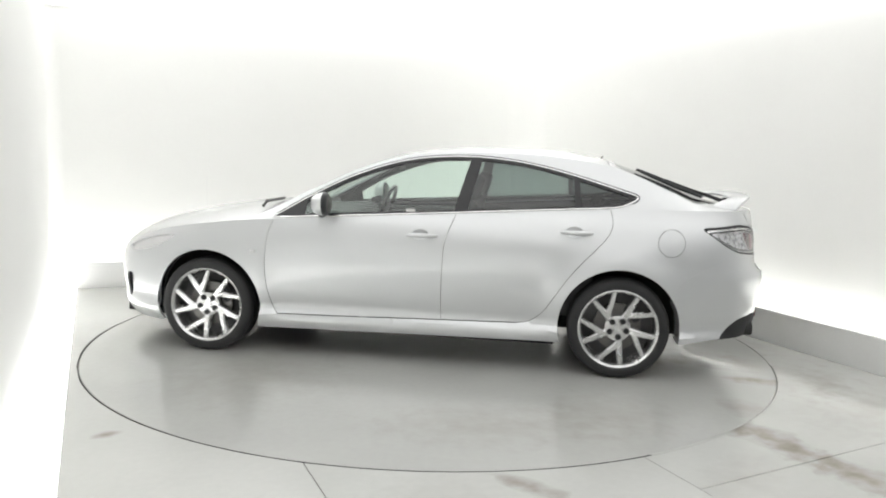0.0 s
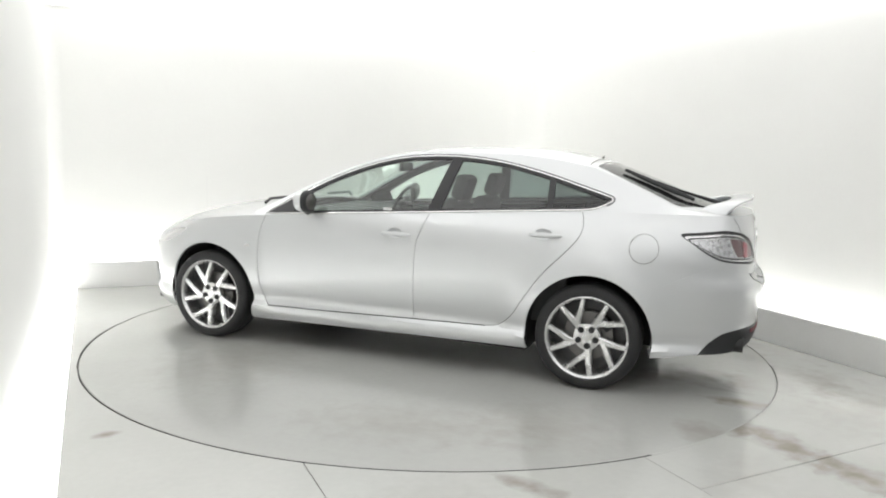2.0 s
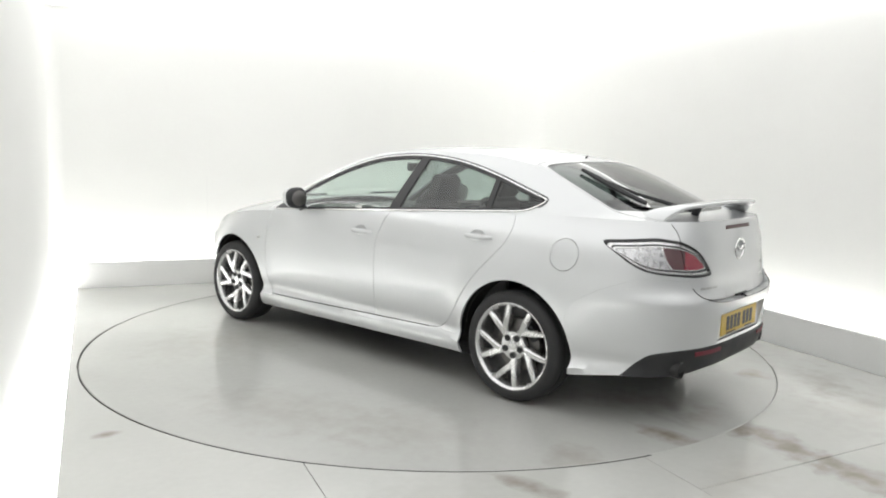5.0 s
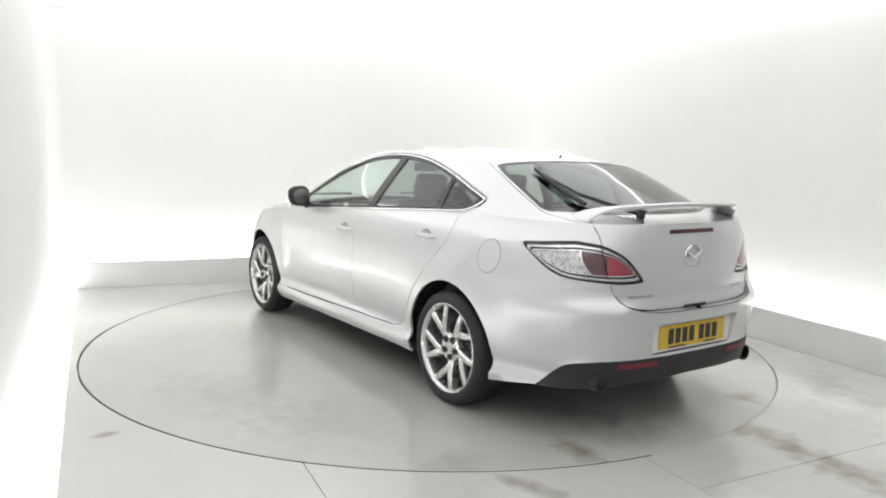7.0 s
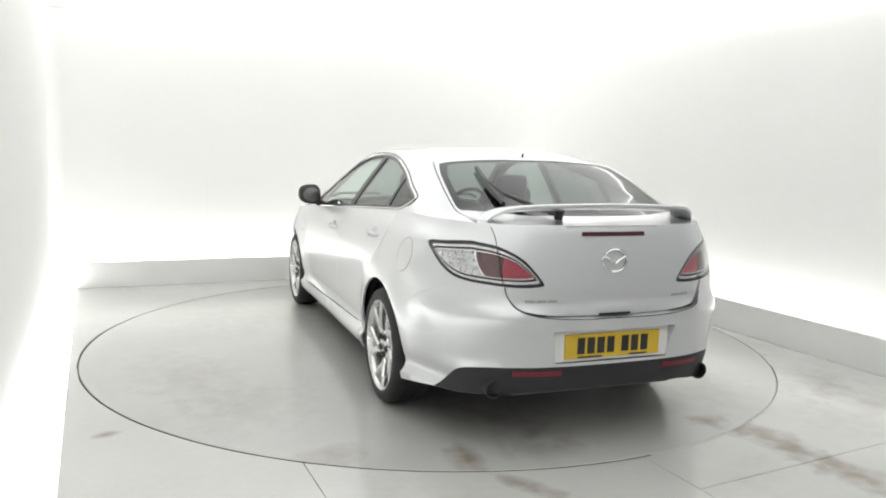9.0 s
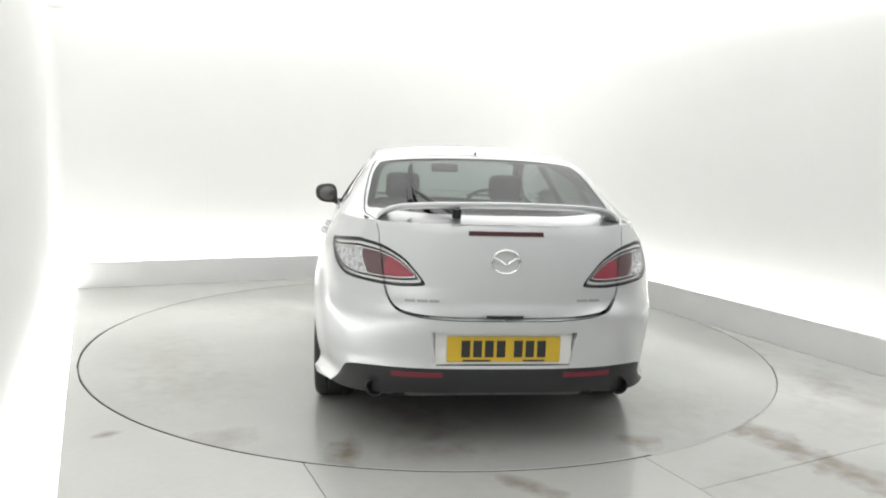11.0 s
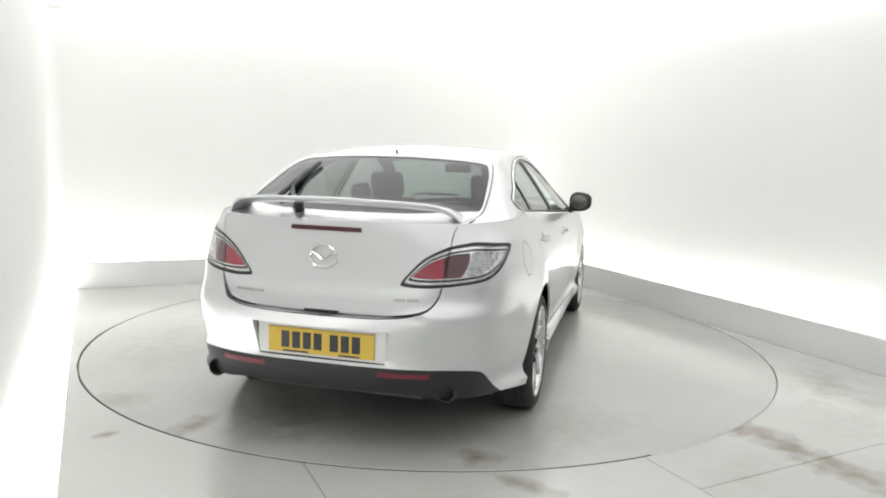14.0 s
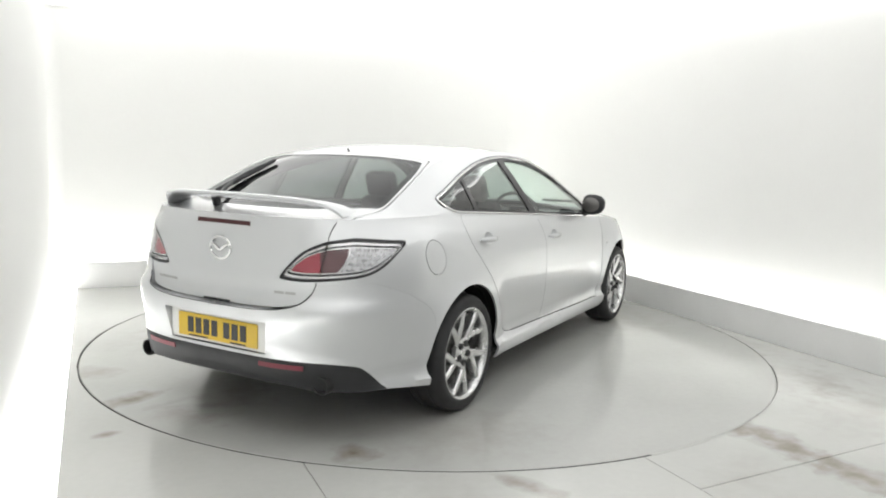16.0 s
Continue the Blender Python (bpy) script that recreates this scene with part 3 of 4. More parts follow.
crest = [(s, crest_z(s)) for s in [S_TAIL + (S_NOSE - S_TAIL) * k / 150 for k in range(151)]]
outer = foot + crest
headlamp = curved(side((1.62, 0.775), (1.8, 0.755), (1.98, 0.705), (2.08, 0.655), (2.03, 0.635), (1.88, 0.655), (1.74, 0.70)), 4, True)
fogvent = curved(side((2.02, 0.46), (2.1, 0.455), (2.13, 0.36), (2.08, 0.29), (2.04, 0.36)), 4, True)
cups = [[(hx0 + 0.055 * math.cos(a), hz0 + 0.034 * math.sin(a)) for a in (2 * math.pi * k / 20 for k in range(20))] for hx0, hz0 in ((-0.085, 0.858), (-1.065, 0.915))]
gaps = strip(front_gap, 0.0036) + strip(mid_gap, 0.0036) + strip(door_foot, 0.006) + strip(rear_gap, 0.0036) + strip([q for q in hatch_gap if q[1] > 0.76], 0.004) + strip([q for q in hatch_gap if q[1] < 0.785], 0.009) + strip(bumper_gap, 0.0004)
flap_ring = strip(flap, 0.003, True)
V, F, C = triangles([outer, lamp, recess, skirt_line, headlamp, fogvent] + arches + cups + gaps + flap_ring, 0.034)
inn = inside(outer, C)
for g in gaps + arches + cups + [lamp, recess, headlamp, fogvent]:
    inn &= ~inside(g, C)
inn &= ~(inside(flap_ring[0], C) ^ inside(flap_ring[1], C))
front_door = front_gap + [p for p in door_foot if p[0] > -0.225] + mid_gap[::-1] + [(0.3, 1.1)]
rear_door = mid_gap + [p for p in door_foot if p[0] < -0.235] + rear_gap + [(-0.8, 1.2)]
tailgate = hatch_gap + [(S_TAIL - 0.1, 0.646), (S_TAIL - 0.1, 1.2), (hatch_gap[0][0], 1.2)]
skirt = skirt_line + [(S_TAIL - 0.02, 0.0)]
bumper = bumper_gap + [p for p in hatch_gap if p[1] < 0.772] + [(S_TAIL - 0.1, 0.64), (S_TAIL - 0.1, 0.0), (sx(-1.6, 0.1), 0.0), (sx(-1.6, 0.4), 0.4)]
kinds = {}
left = inn.copy()
for nm, poly in (("diffuser", skirt), ("tailgate", tailgate), ("fuel_flap", flap), ("rear_bumper", bumper), ("front_door", front_door), ("rear_door", rear_door)):
    kinds[nm] = left & inside(poly, C)
    left &= ~kinds[nm]
kinds["sill"] = left & (C[:, 1] < 0.31) & (C[:, 0] < 1.0) & (C[:, 0] > -1.0)
left &= ~kinds["sill"]
both("rear_wing", body, V, F[left & (C[:, 0] < 0)], SILVER, car)
both("front_wing", body, V, F[left & (C[:, 0] > 0) & (C[:, 0] <= 1.72)], SILVER, car)
part("front_bumper", panel(body, V, F[left & (C[:, 0] > 1.72)], (1, -1)), SILVER, car, smooth=True)
front_doors = both("front_door", body, V, F[kinds["front_door"]], SILVER, car)
rear_doors = both("rear_door", body, V, F[kinds["rear_door"]], SILVER, car)
both("sill", body, V, F[kinds["sill"]], SILVER, car)
both("fuel_flap", body, V, F[kinds["fuel_flap"]], SILVER, car)
hatch = part("tailgate", panel(body, V, F[kinds["tailgate"]], (1, -1)), SILVER, car, smooth=True)
rear_bumper = part("rear_bumper", panel(body, V, F[kinds["rear_bumper"]], (1, -1), depth=0.09), SILVER, car, smooth=True)
diffuser = part("diffuser", panel(body, V, F[kinds["diffuser"]], (1, -1)), GREYPLASTIC, car, "dark grey lower bumper insert", smooth=True)


def sunk(fn, d):
    return lambda u, v: fn(u, v) - outward(fn, u, v) * d


def outward(fn, u, v):
    n = slope(fn, u, v)
    p = fn(u, v)
    away = p - Vector((max(-1.2, min(1.2, p.x)), 0, min(p.z, 0.7)))
    return n if n.dot(away) >= 0 else -n


# near-black backing, seen through the gaps only: its colour stands for their shade
Vi, Fi, Ci = triangles([outer, recess] + [offset(a, 0.0, True) for a in arches], 0.07)
keep = inside(outer, Ci)
for a in arches + [recess]:
    keep &= ~inside(a, Ci)
part("gap_shade_shell", panel(sunk(body, 0.05), Vi, Fi[keep], (1, -1), depth=0), SHADOWBLACK, car, "black backing for the shade in the panel gaps", smooth=True)


# ---- car: window frames and glass at the sides ----
daylight = curved([(0.905, 0.930), (0.76, 1.024), (0.61, 1.112), (0.42, 1.207), (0.20, 1.288), (0.0, 1.336), (-0.20, 1.357), (-0.40, 1.361), (-0.60, 1.348), (-0.80, 1.319), (-1.04, 1.264), (-1.28, 1.196), (-1.44, 1.148)], 5) + curved([(-1.455, 1.138), (-1.43, 1.115), (-1.36, 1.082), (-1.285, 1.069)], 4) + [(x, waist(x) + 0.010) for x in (-1.2, -1.0, -0.7, -0.4, -0.1, 0.2, 0.5, 0.7, 0.85)]
cab = [(x, waist(x)) for x in [1.03 - 3.09 * k / 90 for k in range(91)]] + [(x, rail_z(x)) for x in [-2.06 + 3.09 * k / 90 for k in range(91)]]
inner = offset(daylight, 0.018, True)
if not inside(daylight, np.array([inner[8]]))[0]:
    inner = offset(daylight, -0.018, True)
pillar_b = [(-0.262, 0.9), (-0.40, 1.45), (-0.47, 1.45), (-0.352, 0.9)]
pillar_c = [(-1.075, 0.9), (-1.035, 1.45), (-1.07, 1.45), (-1.115, 0.9)]
sail = [(0.70, 0.9), (0.70, 1.4), (1.0, 1.4), (1.0, 0.9)]
V2, F2, C2 = triangles([cab, daylight, inner, pillar_b, pillar_c, sail], 0.032)
incab = inside(cab, C2)
glassy = inside(inner, C2)
for o in (pillar_b, pillar_c, sail):
    glassy &= ~inside(o, C2)
both("pillar_panel", cabin, V2, F2[incab & ~inside(daylight, C2)], SILVER, car)
both("pillar_lining", sunk(cabin, 0.03), V2, F2[incab & ~inside(daylight, C2) & (C2[:, 0] > -2.03) & (C2[:, 0] < 0.9)], TRIMGREY, car, "dark grey pillar lining", depth=0)
both("window_frame", cabin, V2, F2[incab & inside(daylight, C2) & ~glassy], GLOSSBLACK, car, "gloss black window frame", depth=0.02)
for nm, lo, hi, mat in (("front_window", -0.40, 2.0, GLASS), ("rear_window", -1.07, -0.34, TINTED), ("quarter_window", -2.0, -1.04, REARTINT)):
    sel = glassy & (C2[:, 0] > lo) & (C2[:, 0] < hi)
    if nm == "rear_window":
        sel &= ~inside([(-0.30, 0.8), (-0.43, 1.5), (1, 1.5), (1, 0.8)], C2)
    if nm == "front_window":
        sel &= inside([(-0.30, 0.8), (-0.43, 1.5), (1, 1.5), (1, 0.8)], C2)
    for ob in both(nm, sunk(cabin, 0.005), V2, F2[sel], mat, car, "tinted side window" if mat is not GLASS else "clear side window", depth=0):
        ob.visible_shadow = False
for k in (1, -1):
    pts = [cabin(x, z) + outward(cabin, x, z) * 0.002 for x, z in dense(daylight, 0.04, True)]
    part("window_trim", tube([(p.x, p.y * k, p.z) for p in pts], 0.0062, 6, closed=True), CHROME, car, "thin chrome window surround", smooth=True)

halo = offset(daylight, 0.011, True)
if inside(daylight, np.array([halo[8]]))[0]:
    halo = offset(daylight, -0.011, True)
halo = [q for q in halo if q[1] > waist(q[0]) + 0.03]
for k in (1, -1):
    pts = [cabin(x, z) for x, z in halo]
    part("window_seal", tube([(p.x, p.y * k, p.z) for p in pts], 0.0032, 6), BLACK, car, "thin black seal above the windows", smooth=True)

# ---- car: windscreen, roof, rear window ----
xs_top = [1.03 - 3.27 * k / 100 for k in range(101)]
crown = [(x, crown_y(x)) for x in xs_top] + [(-2.245, 0.25), (-2.248, 0.0), (1.03, 0.0)]
screen = curved([(0.985, 0.70), (0.75, 0.655), (0.5, 0.595), (0.22, 0.542)], 5) + curved([(0.19, 0.52), (0.15, 0.3), (0.14, -0.02)], 5) + [(1.0, -0.02)]
backlight = curved([(-1.335, -0.02), (-1.33, 0.25), (-1.318, 0.50)], 5) + curved([(-1.33, 0.548), (-1.45, 0.585), (-1.6, 0.606), (-1.78, 0.624), (-1.85, 0.614)], 5) + curved([(-1.875, 0.585), (-1.97, 0.47), (-2.04, 0.28), (-2.06, -0.02)], 5)
lid_gap = strip(curved([(-1.27, -0.02), (-1.275, 0.3), (-1.275, 0.52), (-1.29, 0.566), (-1.45, 0.604), (-1.7, 0.634), (-1.9, 0.636), (-2.0, 0.614), (-2.09, 0.584), (-2.13, 0.57), (-2.26, 0.57)], 5), 0.006)
V3, F3, C3 = triangles([crown, screen, backlight] + lid_gap, 0.04)
on = inside(crown, C3)
sc, bl, lg = inside(screen, C3), inside(backlight, C3), inside(lid_gap[0], C3)
lid = inside(curved([(-1.27, -0.02), (-1.275, 0.3), (-1.275, 0.52), (-1.29, 0.566), (-1.45, 0.604), (-1.7, 0.634), (-1.9, 0.636), (-2.0, 0.614), (-2.09, 0.584), (-2.13, 0.57), (-2.26, 0.57)], 5) + [(-2.3, 0.58), (-2.3, -0.02)], C3)
part("roof", panel(top, V3, F3[on & ~sc & ~bl & ~lg & ~lid], (1, -1)), SILVER, car, smooth=True)
part("tailgate_top", panel(top, V3, F3[on & lid & ~bl & ~lg], (1, -1)), SILVER, car, smooth=True)
for nm, sel, mat, lab in (("windscreen", sc, GLASS, "clear windscreen"), ("rear_screen", bl, REARTINT, "tinted rear window")):
    ob = part(nm, panel(sunk(top, 0.004), V3, F3[on & sel], (1, -1), depth=0), mat, car, lab, smooth=True)
    ob.visible_shadow = False
inn_bl = [((x + 1.70) * 0.93 - 1.70, y * 0.94 if y > 0 else y) for x, y in backlight]
V4, F4, C4 = triangles([backlight, inn_bl], 0.04)
sel = inside(backlight, C4) & ~inside(inn_bl, C4) & (C4[:, 1] > 0)
sel &= C4[:, 1] > -0.001
part("glass_border", panel(sunk(top, 0.009), V4, F4[sel & (V4[F4].min(1)[:, 1] > -0.021)], (1, -1), depth=0), GLOSSBLACK, car, "black printed border of the rear window", smooth=True)
part("headliner", panel(sunk(top, 0.03), V3, F3[on & ~sc & ~bl & ~lid & (C3[:, 0] > -1.2)], (1, -1), depth=0), HEADLINER, car, "pale roof lining", smooth=True)

part("tailgate_lining", panel(sunk(top, 0.016), V3, F3[on & ~bl & (C3[:, 0] < -1.2) & (C3[:, 0] > -2.1)], (1, -1), depth=0), TRIMGREY, car, "dark grey tailgate lining", smooth=True)

# ---- car: bonnet ----
hx = [1.0 + 1.24 * k / 40 for k in range(41)]
hoodline = [(x, waist_y(x)) for x in hx] + [(2.27, 0.25), (2.28, 0.0), (1.0, 0.0)]
V5, F5, C5 = triangles([hoodline], 0.06)
part("bonnet", panel(hood, V5, F5[inside(hoodline, C5)], (1, -1)), SILVER, car, smooth=True)
cowl = [(0.93, 0.0), (0.93, 0.74), (1.06, 0.77), (1.10, 0.4), (1.11, 0.0)]
V6, F6, C6 = triangles([cowl], 0.06)
part("cowl", panel(lambda x, y: Vector((x, y, 0.985 + 0.012 - 0.10 * (abs(y) / 0.77) ** 2.6)), V6, F6[inside(cowl, C6)], (1, -1), depth=0.03), BLACK, car, "black scuttle panel", smooth=True)
for k in (1, -1):
    pts = [(1.06, 0.62 - 0.42 * j / 6 + (0.1 if k < 0 else 0), 1.012 - 0.03 * (j < 1)) for j in range(7)]
    part("wiper", tube([(x, y * k, z) for x, y, z in pts], 0.011, 6), BLACK, car, "black windscreen wiper")


# ---- car: door handles in their cups ----
def cup(hx0, hz0):
    def f(u, v):
        r = min(1, math.hypot((u - hx0) / 0.055, (v - hz0) / 0.034))
        return body(u, v) - outward(body, u, v) * 0.015 * (1 - r ** 3)
    return f


for (hx0, hz0), outline, doors in zip(((-0.085, 0.858), (-1.065, 0.915)), cups, (front_doors, rear_doors)):
    Vc, Fc, Cc = triangles([outline], 0.012)
    for k, door in zip((1, -1), doors):
        part("handle_cup", panel(cup(hx0, hz0), Vc, Fc[inside(outline, Cc)], (k,), depth=0), SILVER, door, smooth=True)
        pts = []
        for j in range(13):
            u = j / 12
            x = hx0 - 0.115 + 0.20 * u
            p = body(x, hz0 - 0.003)
            pts.append((p.x, (p.y + 0.004 + 0.026 * math.sin(math.pi * u) ** 0.6) * k, p.z))
        part("door_handle", tube(pts, [0.006 + 0.008 * math.sin(math.pi * j / 12) ** 0.5 for j in range(13)], 10, squash=(0.7, 1.1)), SILVER, door, "silver pull handle", smooth=True)


# ---- car: tail lamps ----
def inset(poly, d):
    """The outline drawn in by about d, towards its middle."""
    us, vs = [q[0] for q in poly], [q[1] for q in poly]
    cu, cv = sum(us) / len(us), sum(vs) / len(vs)
    ku, kv = 1 - 3.2 * d / (max(us) - min(us)), 1 - 2.2 * d / (max(vs) - min(vs))
    return [(cu + (u - cu) * ku, cv + (v - cv) * kv) for u, v in poly]


l1, l2, l3, l4 = inset(lamp, 0.013), inset(lamp, 0.0245), inset(lamp, 0.0335), inset(lamp, 0.0385)
lamp_gap = strip([p for p in hatch_gap if p[1] < 1.01 and p[1] > 0.76], 0.008)
red_edge, smoke_edge = sy(0.555, 0.86), sy(0.655, 0.88)
lean = 0.5
zone = [(smoke_edge + (z - 0.88) * lean - 4.0 * (z - 0.90) ** 2, z) for z in (0.76, 0.80, 0.84, 0.87, 0.90, 0.93, 0.96, 1.02)]
bars = strip(zone, 0.009)
VL, FL_, CL = triangles([lamp, l1, l2, l3, l4, [(red_edge, 0.75), (red_edge, 1.03), (red_edge - 0.0005, 1.03), (red_edge - 0.0005, 0.75)]] + bars + lamp_gap, 0.02)
iL, i1, i2, i3, i4 = (inside(p, CL) for p in (lamp, l1, l2, l3, l4))
cut = inside(lamp_gap[0], CL)
on_bar = inside(bars[0], CL)
for k in (1, -1):
    shell = part("tail_lamp", panel(sunk(body, 0.002), VL, FL_[iL & ~i1], (k,), depth=0.03), GLOSSBLACK, car, "black-framed tail lamp with red and clear lenses", smooth=True)
    part("lamp_bowl", panel(sunk(body, 0.030), VL, FL_[iL & (~i4 | cut)], (k,), depth=0), BLACK, shell, smooth=True)
    part("chrome_ring", panel(sunk(body, 0.010), VL, FL_[i1 & (~i2 | (i3 & ~i4) | (on_bar & i4)) & ~cut], (k,), depth=0.02), LAMPSILVER, shell, "bright inner lamp ring", smooth=True)
    part("dark_band", panel(sunk(body, 0.0105), VL, FL_[i2 & ~i3 & ~cut], (k,), depth=0), GLOSSBLACK, shell, "dark band round the lenses", smooth=True)
    s_, out = CL[:, 0], CL[:, 0] > smoke_edge + (CL[:, 1] - 0.88) * lean - 4.0 * (CL[:, 1] - 0.90) ** 2
    part("red_lens", panel(sunk(body, 0.014), VL, FL_[i4 & ~cut & (s_ <= red_edge)], (k,), depth=0.015), REDLENS, shell, "red lamp lens", smooth=True)
    part("smoked_lens", panel(sunk(body, 0.016), VL, FL_[i4 & ~cut & (s_ > red_edge) & ~out & ~on_bar], (k,), depth=0.015), SMOKED, shell, "dark red lamp lens", smooth=True)
    part("reflector", panel(sunk(body, 0.020), VL, FL_[i4 & ~cut & out & ~on_bar], (k,), depth=0.01), INDICATOR, shell, "clear indicator reflector", smooth=True)
    dots = bmesh.new()
    for row in range(5):
        for col in range(6):
            u, v = smoke_edge + 0.045 + col * 0.022 + 0.011 * (row % 2), 0.868 + row * 0.022
            if inside(l4, np.array([(u, v)]))[0]:
                p = sunk(body, 0.018)(u, v)
                bmesh.ops.create_icosphere(dots, subdivisions=1, radius=0.005, matrix=Matrix.Translation((p.x, p.y * k, p.z)))
    part("lens_dimples", dots, CHROME, shell, "bright dimples of the indicator", smooth=True)["kind"] = "stuff"
    cover = part("lamp_cover", panel(body, VL, FL_[i1], (k,), depth=0), LENS, shell, "clear lamp cover", smooth=True)
    cover.visible_shadow = False
VH, FH, CH = triangles([headlamp, inset(headlamp, 0.02)], 0.03)
for k in (1, -1):
    hl = part("headlamp", panel(sunk(body, 0.012), VH, FH[inside(headlamp, CH)], (k,), depth=0), LAMPSILVER, car, "clear headlamp with bright reflector", smooth=True)
    cv = part("lamp_cover", panel(body, VH, FH[inside(headlamp, CH)], (k,), depth=0), LENS, hl, smooth=True)
    cv.visible_shadow = False
VV, FV, CV = triangles([fogvent], 0.03)
both("fog_lamp_vent", sunk(body, 0.03), VV, FV[inside(fogvent, CV)], BLACK, car, "black vent in the front bumper", depth=0)

# ---- car: tail details ----
recess_flat = [(max(s, S_TAIL), z) for s, z in recess]
VR, FR, CR_ = triangles([recess_flat], 0.04)
part("plate_recess", panel(lambda s, z: Vector((-2.282, body(s, z).y, z)), VR, FR[inside(recess_flat, CR_)], (1, -1), depth=0), SILVER, rear_bumper, smooth=True)
plate = part("number_plate", boxed((-2.306, -0.262, 0.448), (-2.298, 0.262, 0.566), 0.002), PLATEYELLOW, car, "yellow rear plate with dark bars")
part("plate_surround", boxed((-2.2985, -0.318, 0.434), (-2.288, 0.318, 0.586), 0.003), PLATEWHITE, plate, "white plate surround")
y = 0.196
for j in range(7):
    part("bar", boxed((-2.3075, y - 0.040, 0.470), (-2.306, y, 0.548)), BLACK, plate)
    y -= 0.054 + (0.026 if j == 3 else 0)
for y0, y1 in ((-0.19, -0.09), (0.06, 0.19)):
    part("strip", boxed((-2.3075, y0, 0.4505), (-2.306, y1, 0.459)), BLACK, plate)


def tail_patch(name, y0, y1, z0, z1, lift, mat, parent, label="", sides=(1, -1), step=0.03):
    """A raised strip that follows the tail, between two y and two z."""
    o = [(sy(y0, (z0 + z1) / 2) if y0 > 0 else S_TAIL, z0), (sy(y1, (z0 + z1) / 2), z0), (sy(y1, (z0 + z1) / 2), z1), (sy(y0, (z0 + z1) / 2) if y0 > 0 else S_TAIL, z1)]
    Vp, Fp, Cp = triangles([o], step)
    return part(name, panel(sunk(body, -lift), Vp, Fp[inside(o, Cp)], sides, depth=lift + 0.004), mat, parent, label, smooth=True)


tail_patch("brake_light", 0, 0.172, 1.020, 1.040, 0.004, DARKRED, hatch, "long dark red high brake light")
gx = body(S_TAIL, 0.657).x
part("hatch_grip", boxed((gx - 0.006, -0.085, 0.651), (gx + 0.03, 0.085, 0.662), 0.002), BLACK, hatch, "black tailgate grip")
# thin black tube added along the lower gap, in place of its shade
seal = [(sy(abs(q), lid_foot(abs(q)) - 0.003), lid_foot(abs(q)) - 0.003, q) for q in [0.53 * math.sin(math.pi / 2 * j / 24) for j in range(-24, 25)]]
part("hatch_gap_shade", tube([(body(a, z).x, q, z + 0.001) for a, z, q in seal], 0.0026, 6), BLACK, hatch, "dark line for the shade in the gap under the tailgate", smooth=True)
for k in (1, -1):
    tail_patch("reflector", 0.28, 0.51, 0.378, 0.400, 0.004, REFLECTOR, diffuser, "red rear reflector", sides=(k,))
for y0, y1, k, z0 in ((0.30, 0.345, 1, 0.716), (0.352, 0.40, 1, 0.716), (0.407, 0.455, 1, 0.716), (0.34, 0.39, -1, 0.722), (0.397, 0.45, -1, 0.722)):
    tail_patch("lettering", y0, y1, z0, z0 + 0.012, 0.002, LETTER, hatch, "small chrome lettering bar", sides=(k,), step=0.012)
bx = lambda y, z: body(sy(abs(y), z), z).x - 0.004
ring = [(bx(0.066 * math.cos(a), 0.905), 0.066 * math.cos(a), 0.905 + 0.054 * math.sin(a)) for a in (2 * math.pi * k / 32 for k in range(32))]
badge = part("badge", tube(ring, 0.0065, 8, closed=True), CHROME, hatch, "round chrome badge", smooth=True)
for k in (1, -1):
    wing = [(bx(0, 0.9) - 0.002, k * yy, 0.905 + zz) for yy, zz in ((0.004, -0.012), (0.02, 0.0), (0.038, 0.012), (0.058, 0.02))]
    part("wing", tube(wing, [0.007, 0.008, 0.007, 0.004], 8), CHROME, badge, smooth=True)
for k in (1, -1):
    pipe = part("exhaust_pipe", lathe([(0.036, 0.16), (0.043, 0.16), (0.044, 0.0), (0.042, -0.005), (0.037, -0.003), (0.036, 0.10), (0.0, 0.10)], 28, "y"), PIPE, car, "dark exhaust tailpipe", smooth=True)
    pipe.matrix_local = pose(-2.232, 0.582 * k, 0.310, 0, 0, -90)
part("silencer", boxed((-2.12, -0.45, 0.215), (-1.85, 0.45, 0.30), 0.04), STEEL, car, "dull steel silencer")


